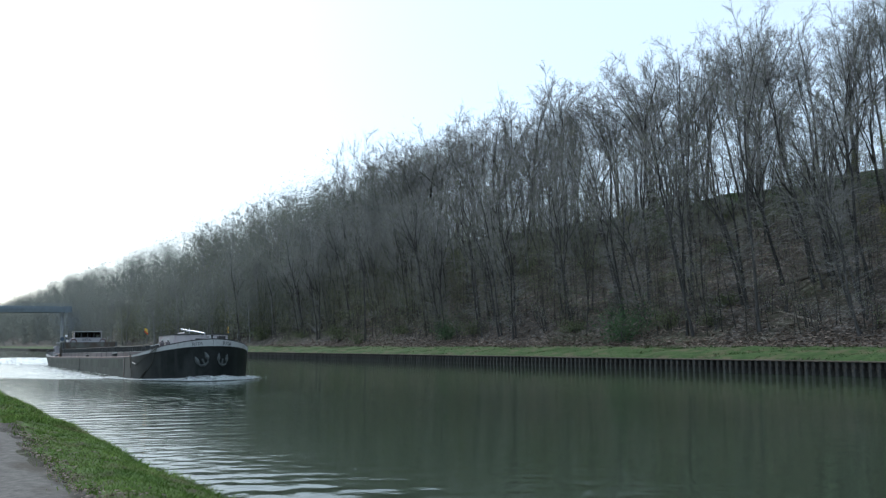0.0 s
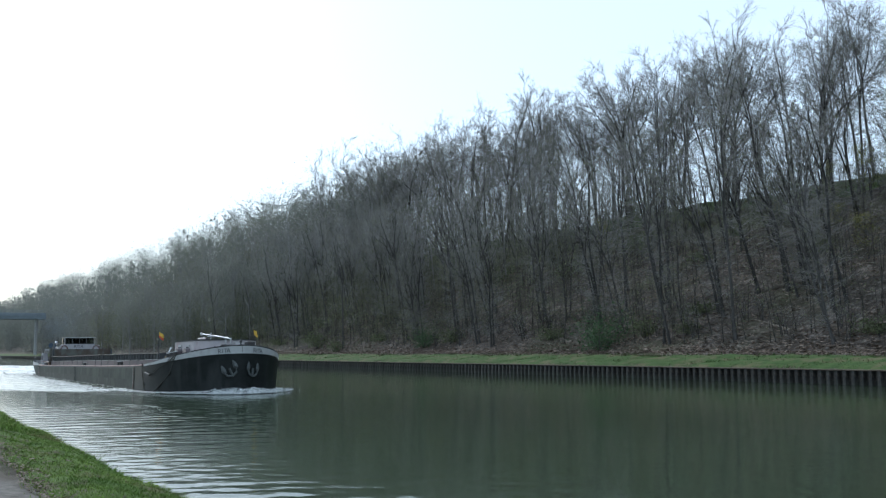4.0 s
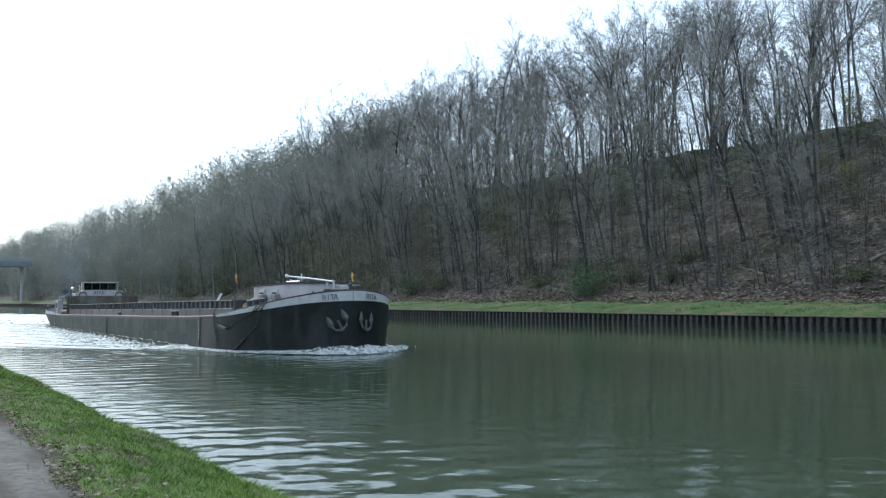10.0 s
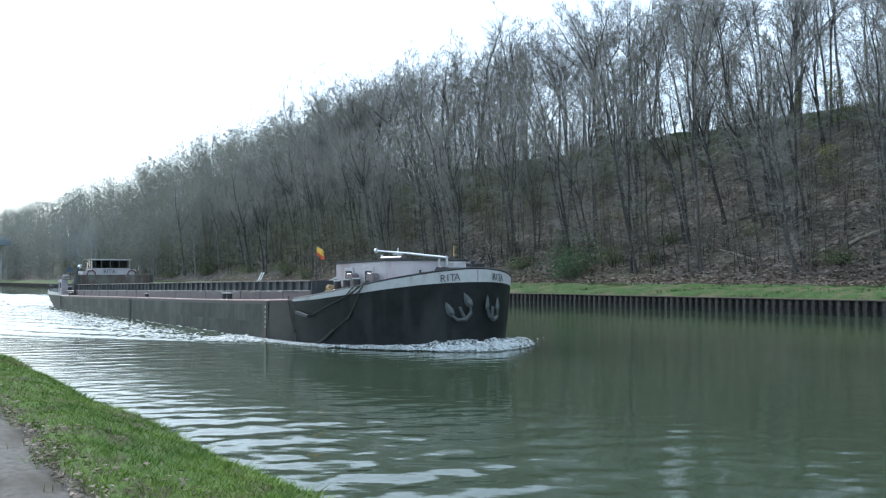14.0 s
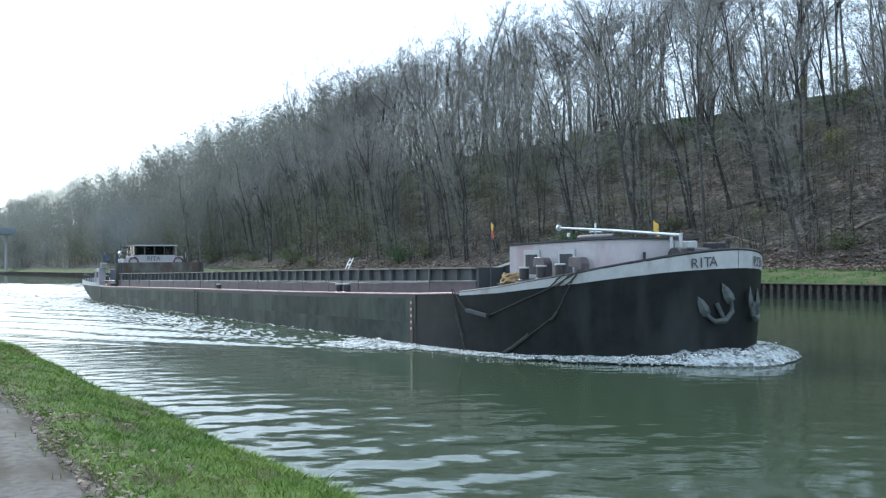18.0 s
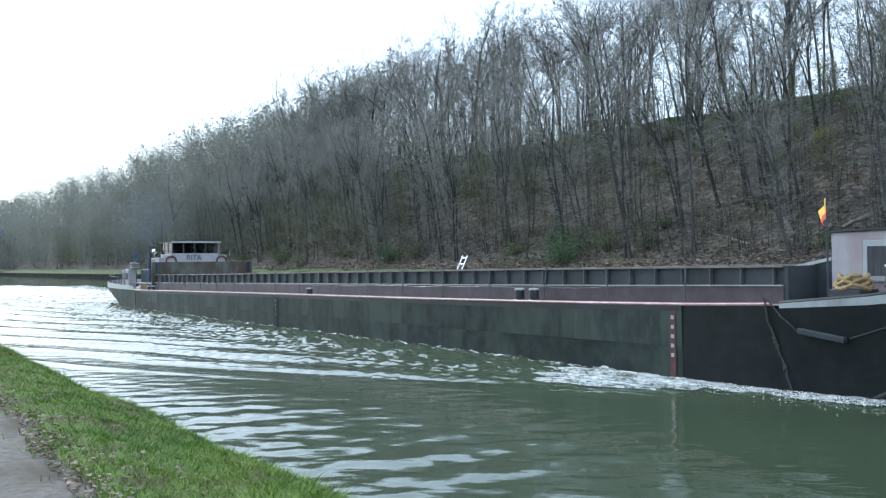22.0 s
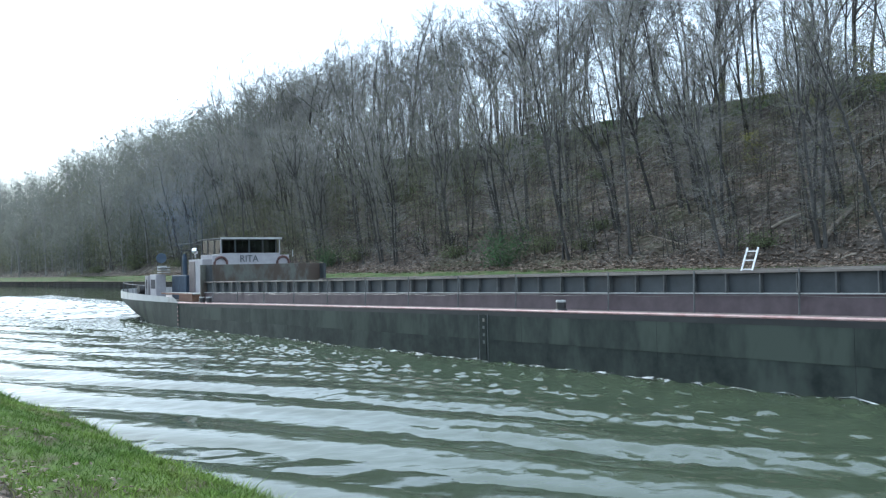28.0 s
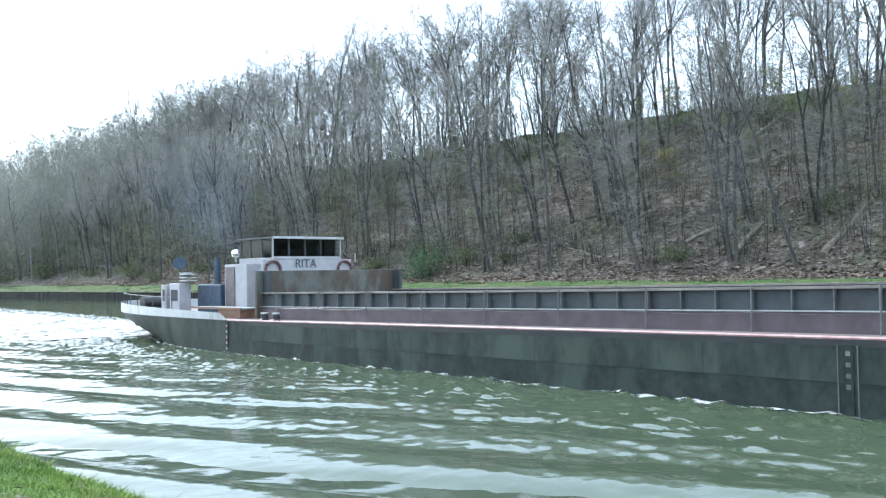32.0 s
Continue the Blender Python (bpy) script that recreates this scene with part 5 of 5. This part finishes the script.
def hump(name, pts, widths, heights, seed, material):
    """A lumpy ridge of foam along a line of (u, v)."""
    r = np.random.default_rng(seed)
    n, k = len(pts), 13
    X, Y, Z = np.zeros((n, k)), np.zeros((n, k)), np.zeros((n, k))
    for i, (u, v) in enumerate(pts):
        a, b = pts[max(i - 1, 0)], pts[min(i + 1, n - 1)]
        dx, dy = b[0] - a[0], b[1] - a[1]
        ln = math.hypot(dx, dy) or 1
        for j in range(k):
            s = j / (k - 1) * 2 - 1
            X[i, j] = u + dy / ln * s * widths[i] + r.normal(0, 0.03)
            Y[i, j] = v - dx / ln * s * widths[i] + r.normal(0, 0.03)
            Z[i, j] = heights[i] * (1 - s * s) * (0.85 + 0.2 * math.sin(1.1 * i + 1.3 * j) * math.sin(0.5 * i - 1.2 * j)) * r.uniform(0.85, 1.1) - 0.01
    me = grid_mesh(name, X, Y, Z, material)
    return new(name, me)


def spray(name, n, where, seed, lo, hi):
    """Clots of white water, each a small lumpy octahedron."""
    r = np.random.default_rng(seed)
    vs, fs = [], []
    base = np.array([(1, 0, 0), (-1, 0, 0), (0, 1, 0), (0, -1, 0), (0, 0, 1), (0, 0, -1)], float)
    tri = [(0, 2, 4), (2, 1, 4), (1, 3, 4), (3, 0, 4), (2, 0, 5), (1, 2, 5), (3, 1, 5), (0, 3, 5)]
    for i in range(n):
        c, size = where(r)
        k = size * math.exp(r.uniform(math.log(lo), math.log(hi)))
        vs.append(np.array(c) + base * r.uniform(0.6, 1.4, (6, 1)) * k * np.array([1.2, 1.6, 0.7]))
        fs += [tuple(j + 6 * i for j in t) for t in tri]
    return new(name, mesh_of(name, np.concatenate(vs), fs, M_SPRAY, True))


def along_bow(sd):
    def where(r):
        v = 8.2 * r.random() ** 1.7
        h = 0.2 * math.exp(-v / 2.2) + 0.07 * math.exp(-v / 7)
        off = abs(r.normal(0, 0.14 + 0.04 * v))
        return (sd * (half(v, 0.1) + 0.03 + off), v - 0.25 * r.random(), h * r.random() * math.exp(-off)), math.exp(-v / 9)
    return where


def ahead(r):
    u = r.normal(0.5, 1.3)
    v = -0.15 - 0.35 * r.random() + 0.28 * abs(u) ** 1.5
    return (u, v, 0.16 * r.random() ** 1.5 * math.exp(-abs(u - 0.4) / 2.2)), 1.0


bow_foam = None
for sd in (-1, 1):
    line = [(sd * (half(v, 0.1) + 0.1), v) for v in np.linspace(0.2, 9.5, 90)]
    wd = [0.3 + 0.14 * math.sin(i * 0.21) ** 2 + 0.1 * math.sin(i * 0.57) + 0.0025 * i for i in range(90)]
    ht = [(0.3 * math.exp(-i / 16) + 0.1 * math.exp(-i / 60)) * (0.85 + 0.2 * math.sin(i * 0.47) * math.sin(i * 0.23)) for i in range(90)]
    f = hump("bow_wave", line, wd, ht, 5 + sd, M_THICKFOAM)
    if sd < 0:
        bow_foam = tagged(f, "white foaming bow wave curling round the stem", "bow wave", kind="stuff")
    else:
        f.name = "far_side_wave"
        f.parent = bow_foam
for nm, w_, k in (("spray", along_bow(-1), 1300), ("spray", along_bow(1), 500), ("spray", ahead, 500)):
    spray(nm, k, w_, 31 + k, 0.008, 0.035).parent = bow_foam
lip = [(0.6 - 0.5 * i / 10 * 4.2, -0.55 + 0.02 * (i - 4) ** 2) for i in range(12)]
f = hump("stem_wave", [(u, v) for u, v in lip], [0.42] * 12, [0.3 - 0.012 * i for i in range(12)], 3, M_THICKFOAM)
f.parent = bow_foam
port_lip = [(0.1 + 0.4 * i, -0.42 + 0.035 * i * i) for i in range(11)]
f = hump("stem_wave", port_lip, [0.4] * 11, [0.34 - 0.024 * i for i in range(11)], 13, M_THICKFOAM)
f.parent = bow_foam


def foam_sheet(name, centre, width, v_list, lift, seed):
    """A torn sheet of foam just above the wake."""
    k = 7
    V = np.repeat(np.asarray(v_list)[None], k, 0)
    C = np.array([centre(v) for v in v_list])
    Wd = np.array([width(v) for v in v_list])
    s = np.linspace(-1, 1, k)[:, None]
    r = np.random.default_rng(seed)
    U = C[None] + s * Wd[None] + r.normal(0, 0.04, V.shape)
    Z = lift + wake_height(U, V)
    return new(name, grid_mesh(name, U, V, Z, M_FOAM))


side_foam = foam_sheet("side_foam", lambda v: -half(min(v, 60), 0.1) - 0.14, lambda v: 0.06 + 0.02 * math.sin(v * 0.8) + 0.32 * math.exp(-((v - 10.5) / 4) ** 2), np.arange(6.0, 61, 0.25), 0.02, 2)
tagged(side_foam, "broken white foam streaming along the hull", "foam", kind="stuff")
side_foam2 = foam_sheet("foam_streak", lambda v: -half(8, 0.1) - 0.5 - 0.2 * (v - 7.5), lambda v: 0.12 + 0.01 * (v - 8), np.arange(8.0, 13, 0.25), 0.02, 4)
side_foam2.parent = side_foam
for k, (u0, slope) in enumerate(((0.35, 0.1), (0.9, 0.2), (1.5, 0.3))):
    line = [(-half(8, 0.1) - u0 - slope * 0.25 * i, 7.4 + 0.5 * k + 0.25 * i) for i in range(22 - 5 * k)]
    m = len(line)
    hump("shoulder_foam", line, [0.12 + 0.26 * math.sin(math.pi * (i + 1) / (m + 1)) + 0.06 * math.sin(i * 1.3 + k) for i in range(m)], [(0.13 - 0.03 * k) * math.sin(math.pi * (i + 1) / (m + 1)) for i in range(m)], 40 + k, M_THICKFOAM).parent = side_foam
# Churned foam, widened and doubled to imitate glare on the water.
stern_foam = foam_sheet("stern_foam", lambda v: 0.0, lambda v: 3.6 + 0.09 * (v - 62), np.arange(61.5, 125, 0.4), 0.02, 6)
trail = foam_sheet("glare_trail", lambda v: -1.5 - 0.03 * (v - 62), lambda v: 4.6 + 0.05 * (v - 62), np.arange(63.5, 125, 0.4), 0.035, 16)
trail.data.materials[0] = M_TRAIL
trail.parent = stern_foam
tagged(stern_foam, "churned stern foam, spread wide and white to stand for glare", "foam", kind="stuff")


# ---- exhaust: fine bluish specks of smoke that drift above the stern ----
def smoke(n, seed):
    r = np.random.default_rng(seed)
    f = r.random(n) ** 0.5
    c = np.stack([-1.9 + 0.8 * f, 56.2 + 3.4 * f ** 1.2, 3.5 + 3.2 * f ** 0.8], 1) + r.normal(0, 1, (n, 3)) * (0.25 + 1.7 * f)[:, None] * [0.9, 1.3, 0.7]
    P = c[:, None] + r.normal(0, 0.009, (n, 3, 3))
    return mesh_of("exhaust_smoke", P.reshape(-1, 3), np.arange(3 * n).reshape(n, 3), M_SMOKE)


exhaust = tagged(new("exhaust_smoke", smoke(22000, 51)), "thin bluish exhaust smoke hanging above the stern", "smoke", kind="stuff")


# ---- far bank: sheet piling ----
piling = tagged(new("sheet_piling", grid_mesh("sheet_piling", *[np.array(a, float) for a in (
    [[54.16, 54.16], [54.16, 54.16]], [[-60, 3000], [-60, 3000]], [[-1.5, -1.5], [0.86, 0.86]])], M_PILE, False)), "dark rusty steel sheet piling along the far bank", "quay wall", kind="structure")
PW = 0.6
PROFILE = [(0.0, 0.15), (0.17, 0.15), (0.23, -0.18), (0.44, -0.18), (0.5, 0.15), (0.6, 0.15)]
pile_me = mesh_of("pile", [(px, py, z) for py, px in PROFILE for z in (-1.2, 0.88)], [(2 * i, 2 * i + 1, 2 * i + 3, 2 * i + 2) for i in range(5)], M_PILE)
for i in range(300):
    ob = new("pile", pile_me)
    ob.parent = piling
    ob.location = (53.98 + 0.02 * math.sin(i * 1.7), 14 + i * PW, -0.02 + 0.02 * math.sin(i * 2.9))
far_v, far_f = [], []
for i in range(420):
    o = len(far_v)
    far_v += [(53.98 + px, 194 + i * PW + py, z) for py, px in PROFILE for z in (-1.2, 0.87)]
    far_f += [(o + 2 * k, o + 2 * k + 1, o + 2 * k + 3, o + 2 * k + 2) for k in range(5)]
far_piles = new("far_piles", mesh_of("far_piles", far_v, far_f, M_PILE))
far_piles.parent = piling
tagged(far_piles, "sheet piles further up the canal", kind="stuff")
for i in range(48):
    cap = part("cap_beam", box(53.72, 54.3, 12 + i * 7.25 + 0.01, 12 + (i + 1) * 7.25 - 0.01, 0.87, 0.95, 0.012), M_CAP, piling)

# far grass strip, a thin turf over the bank's edge
fy = np.concatenate([np.arange(-20, 160, 0.8), np.geomspace(160, 3000, 60)])
fx = np.linspace(54.31, 59.6, 14)
FX, FY = np.meshgrid(fx, fy, indexing="ij")
r5 = np.random.default_rng(5)
FXE = FX + (FX > 59) * 0.7 * np.sin(FY * 0.4) * np.sin(FY * 0.13)
lumps = 0.06 + 0.07 * np.sin(FY * 0.9 + 1.3 * FX) * np.sin(FY * 0.37 + 2.1) + r5.uniform(0, 0.1, FX.shape)
FZ = ground_height(FXE, FY) + 0.05 + lumps * (FX > 54.4) * (FX < 59.4) - 0.2 * (FX > 59.4)
tagged(new("far_turf", grid_mesh("far_turf", FXE, FY, FZ, M_FARGRASS)), "rough green grass strip along the far bank", "grass", kind="structure")


# green turf along the crest of the cutting
cx_, cy_ = np.meshgrid(np.linspace(95.5, 104, 14), np.arange(20, 150, 1.0), indexing="ij")
edge = (np.abs(cx_ - 99.75) > 4.2) * 0.25
tagged(new("crest_turf", grid_mesh("crest_turf", cx_ + edge * np.sin(cy_ * 0.7) * 3, cy_, ground_height(cx_, cy_) + 0.1 + 0.07 * np.sin(cy_ * 1.7 + cx_) - edge, M_FARGRASS)), "green turf along the crest of the cutting", "grass", kind="structure")

# ---- grass and litter by the towpath ----
def blades(name, n, area, hmin, hmax, wid, seed, material, lay=0.35):
    r = np.random.default_rng(seed)
    x, y = area(r, n)
    z = ground_height(x, y) + verge_bump(x, y) + 0.01
    h = r.uniform(hmin, hmax, n)
    a = r.uniform(0, math.tau, n)
    lx, ly = r.normal(0, lay, n) * h, r.normal(0, lay, n) * h
    w = wid * r.uniform(0.6, 1.4, n)
    dx, dy = np.cos(a) * w, np.sin(a) * w
    P = np.empty((n, 5, 3))
    P[:, 0] = np.stack([x - dx, y - dy, z], 1)
    P[:, 1] = np.stack([x + dx, y + dy, z], 1)
    P[:, 2] = np.stack([x + 0.7 * dx + 0.4 * lx, y + 0.7 * dy + 0.4 * ly, z + 0.6 * h], 1)
    P[:, 3] = np.stack([x - 0.7 * dx + 0.4 * lx, y - 0.7 * dy + 0.4 * ly, z + 0.6 * h], 1)
    P[:, 4] = np.stack([x + lx, y + ly, z + h], 1)
    f = []
    for i in range(n):
        o = 5 * i
        f.append((o, o + 1, o + 2, o + 3))
        f.append((o + 3, o + 2, o + 4))
    return new(name, mesh_of(name, P.reshape(-1, 3), f, material))


def verge(y0, y1, power):
    def area(r, n):
        y = y0 + (y1 - y0) * r.random(n) ** power
        edge = path_edge(y) + r.normal(0.05, 0.11, n) + 0.1 * np.sin(y * 3.7) * np.sin(y * 1.3)
        x = edge + (4.25 + bank_shift(y) - edge) * r.random(n) ** 0.8
        tuft = np.sin(3.1 * x + 1.3 * y) * np.sin(2.3 * y - 1.9 * x)
        return x + 0.06 * tuft, y + 0.08 * tuft
    return area


g1 = tagged(blades("verge_grass", 95000, verge(4.0, 26, 1.5), 0.03, 0.105, 0.005, 1, M_GRASS, 0.65), "fresh green uneven verge grass", "grass", kind="stuff")
g2 = tagged(blades("verge_grass", 26000, verge(22, 80, 1.4), 0.05, 0.15, 0.014, 2, M_GRASS, 0.6), "fresh green uneven verge grass", "grass", kind="stuff")
g3 = tagged(blades("water_edge_grass", 9000, lambda r, n: (lambda y: (r.normal(4.05, 0.12, n) + bank_shift(y), y))(4 + 60 * r.random(n) ** 1.6), 0.06, 0.2, 0.008, 3, M_GRASS, 0.7), "taller grass hanging over the water's edge", "grass", kind="stuff")


def far_area(r, n):
    y = 15 + 180 * r.random(n) ** 1.3
    x = r.uniform(54.4, 59.9, n)
    tuft = np.round(x * 1.4) / 1.4 + 0.25 * np.sin(7 * y), np.round(y * 0.8) / 0.8 + 0.4 * np.sin(5 * x)
    near_tuft = r.random(n) < 0.6
    return np.where(near_tuft, tuft[0] + r.normal(0, 0.12, n), x), np.where(near_tuft, tuft[1] + r.normal(0, 0.18, n), y)


g4 = tagged(blades("far_bank_grass", 30000, far_area, 0.06, 0.26, 0.035, 6, M_FARGRASS), "tufted grass on the far bank", "grass", kind="stuff")
g5 = tagged(blades("dry_edge_grass", 14000, lambda r, n: (54.2 + np.abs(r.normal(0, 0.4, n)), 15 + 180 * r.random(n) ** 1.3), 0.08, 0.22, 0.035, 9, M_DRYGRASS), "dry brownish grass over the far bank's edge", "grass", kind="stuff")


def litter(name, n, area, size, seed, label):
    r = np.random.default_rng(seed)
    x, y = area(r, n)
    z = ground_height(x, y) + verge_bump(x, y) + r.uniform(0.03, 0.09, n)
    P = np.stack([x, y, z], 1)[:, None] + r.normal(0, 1, (n, 4, 3)) * np.array([size, size, size * 0.35])
    c = P.mean(1, keepdims=True)
    ang = np.arctan2(P[..., 1] - c[..., 1], P[..., 0] - c[..., 0])
    P = np.take_along_axis(P, np.argsort(ang, 1)[..., None], 1)
    me = mesh_of(name, P.reshape(-1, 3), [(4 * i, 4 * i + 1, 4 * i + 2, 4 * i + 3) for i in range(n)], M_LEAF)
    return tagged(new(name, me), label, "leaves", kind="stuff")


def litter_near(r, n):
    y = 4.5 + 16 * r.random(n) ** 1.3
    x = path_edge(y) - 0.08 + 1.1 * r.random(n) ** 1.8
    on = np.sin(1.7 * y + 2.0) + np.sin(0.9 * y) > 0.3
    return np.where(on, x, path_edge(y) - 0.1 + 0.4 * r.random(n)), y


litter("bank_litter", 9000, lambda r, n: (r.normal(61.4, 0.9, n), 16 + 150 * r.random(n) ** 1.3), 0.11, 18, "grey-brown strip of dead leaves above the far grass")
litter("leaf_litter", 2200, litter_near, 0.022, 7, "dry brown leaves scattered over the verge")
litter("hill_litter", 30000, lambda r, n: (61 + 26 * r.random(n) ** 1.3, 20 + 120 * r.random(n) ** 1.2), 0.13, 8, "pale dead leaves and twigs over the wooded slope")


# ---- fallen wood on the slope ----
def log(a, b, r, name="fallen_log", label="fallen bare trunk lying on the leaf-covered slope"):
    e = new(name)
    pts = []
    for i in range(7):
        f = i / 6
        x, y = a[0] + (b[0] - a[0]) * f, a[1] + (b[1] - a[1]) * f
        pts.append((x, y + 0.15 * math.sin(4 * f), float(ground_height(x, y)) + r * 0.7 + 0.05 * math.sin(7 * f)))
    part("stem", tube(pts, [r * (1.1 - 0.6 * i / 6) for i in range(7)], 8), M_LOG, e)
    for k in (2, 3, 5):
        p = Vector(pts[k])
        part("branch_stub", tube([p, p + Vector((-0.5, 0.4 * (-1) ** k, 0.7)), p + Vector((-0.8, 0.9 * (-1) ** k, 1.1))], [r * 0.35, r * 0.25, 0.015], 5), M_LOG, e)
    tagged(e, label, "log", "fallen logs")


for a, b, r in (((72.2, 56.2), (72.1, 46.8), 0.22), ((64.0, 34.9), (74.1, 34.7), 0.2), ((63.7, 27.9), (70.5, 27.6), 0.24), ((74.7, 32.1), (74.4, 29.3), 0.2),
                ((66.5, 40.5), (70.0, 37.0), 0.13), ((67.0, 76), (69.5, 70), 0.12), ((70.5, 88), (69, 81), 0.14), ((79, 41), (76, 46), 0.12), ((65, 48), (66.5, 53), 0.11)):
    log(a, b, r)
r6 = np.random.default_rng(61)
for i in range(34):
    x, y = 62.5 + 18 * r6.random() ** 1.2, r6.uniform(22, 110)
    a = r6.uniform(0, math.tau)
    L = r6.uniform(1.0, 3.2)
    log((x, y), (x + L * math.cos(a) * 0.6, y + L * math.sin(a)), r6.uniform(0.05, 0.1), "fallen_branch", "dead branch lying among the leaves")


# ---- evergreen bush and green undergrowth ----
def leafy(seed, w, h, n, size, material):
    r = np.random.default_rng(seed)
    stems, leaves = Wood(), Wood()
    tips = []
    for i in range(9):
        a = r.uniform(0, math.tau)
        st = bend((r.normal(0, 0.15), r.normal(0, 0.15), -0.2), (0.5 * math.cos(a), 0.5 * math.sin(a), 1), h * r.uniform(0.6, 1.0), 5, 0.05, r, 0.2)
        stems.limb(st, [0.04, 0.035, 0.03, 0.02, 0.015, 0.01], 4)
        tips.extend(st[1:])
    tips = np.array(tips)
    for _ in range(n):
        c = tips[r.integers(0, len(tips))] + r.normal(0, 1, 3) * [w * 0.22, w * 0.22, h * 0.1]
        if c[2] > 0.05:
            leaves.leaf(c, size, r)
    return stems.mesh("woody_base", M_BARK), leaves.mesh("foliage", material, False)


BUSH = leafy(5, 3.4, 3.9, 2100, 0.075, M_EVERGREEN)
UNDER = [leafy(6, 2.6, 2.4, 900, 0.08, M_SHRUB), leafy(7, 3.2, 1.8, 1000, 0.08, M_SHRUB)]


def bush(meshes, x, y, size, label, group):
    e = new("bush")
    e.matrix_basis = Matrix.Translation((x, y, float(ground_height(x, y)))) @ Matrix.Rotation(x * 7 % 6, 4, "Z") @ Matrix.Scale(size, 4)
    for nm, me in zip(("woody_base", "foliage"), meshes):
        new(nm, me).parent = e
    tagged(e, label, "bush", group)


bush(BUSH, 61.6, 67.5, 1.25, "loose mid-green bush at the foot of the slope", "green bushes")
bush(BUSH, 62.5, 102, 0.9, "loose mid-green bush at the foot of the slope", "green bushes")
for i in range(90):
    y = 20 + 190 * (i + r6.random()) / 90
    x = 61.5 + (3.0 * r6.random() if i % 9 == 0 else 41 * r6.random() ** 0.6)
    bush(UNDER[i % 2], x, y, r6.uniform(0.7, 1.4), "loose low bush with dull olive spring leaves", "undergrowth")

# ---- tree beside the towpath, whose twigs hang into view ----
ALDER = grow_tree(131, 12, 5, 7, 6, 6, 0.3, 0.7, 1, 0.2, 0.0, 0.7, 10)
make_tree(ALDER, pose(-3.0, 19, 1.0, 0, 11, 40), "bare towpath tree with drooping fine twigs", "towpath trees")

# ---- road bridge ----
bridge = new("road_bridge")
tagged(bridge, "dark steel road bridge high over the canal on pale piers", "bridge")
BY = 373
part("deck", box(-90, 59, BY - 4.5, BY + 4.5, 15.4, 17.0, 0.05), M_DECK_STEEL, bridge)
for dy in (-4.3, 4.3):
    part("girder", box(-90, 59, BY + dy - 0.2, BY + dy + 0.2, 14.7, 15.6), M_DECK_STEEL, bridge)
    part("parapet", tube([(-90, BY + dy, 17.9), (59, BY + dy, 17.9)], 0.06, 6), M_DECK_STEEL, bridge)
    for i in range(49):
        part("parapet_post", tube([(-88 + 3 * i, BY + dy, 17.0), (-88 + 3 * i, BY + dy, 17.9)], 0.05, 5), M_DECK_STEEL, bridge)
for x in (56.3, -4.5):
    part("pier", lathe([(0.6, -1.0), (0.55, 14.8)], (x, BY, 0), 14), M_CONCRETE, bridge, "pale round concrete pier")


# ---- movement ----
# seconds, metres along the canal
RUN = [
    (0, -0.00), (1, -2.54), (2, -5.09), (3, -7.63), (4.5, -11.39), (6, -15.16),
    (7, -17.74), (8, -20.37), (9, -23.03), (10, -25.68), (11, -28.32), (12, -30.96),
    (13, -33.63), (14, -36.30), (15.5, -40.25), (17, -44.27), (18, -47.08), (19, -49.82),
    (20, -52.53), (21, -55.22), (22, -57.93), (23, -60.63), (24, -63.29), (25, -66.05),
    (26.5, -70.17), (28, -74.37), (29, -77.19), (30, -79.98), (31, -82.80), (32, -85.70),
]
STEM = (19.06, 61.63)
HEADING = -1.15


def motions():
    rows = [(t, pose(STEM[0], STEM[1] + s, 0, 0, 0, HEADING)) for t, s in RUN]
    for ob in (barge, wake, bow_foam, side_foam, stern_foam, exhaust):
        walk(ob, rows)
    for k, root in enumerate(FLAGS):
        base = root.matrix_basis.copy()
        walk(root, [(t / 2, base @ pose(0, 0, 0, 0, 10 * math.sin(t * 1.9 + k), 35 + 25 * math.sin(t * 1.3 + 2 * k))) for t in range(65)])


motions()
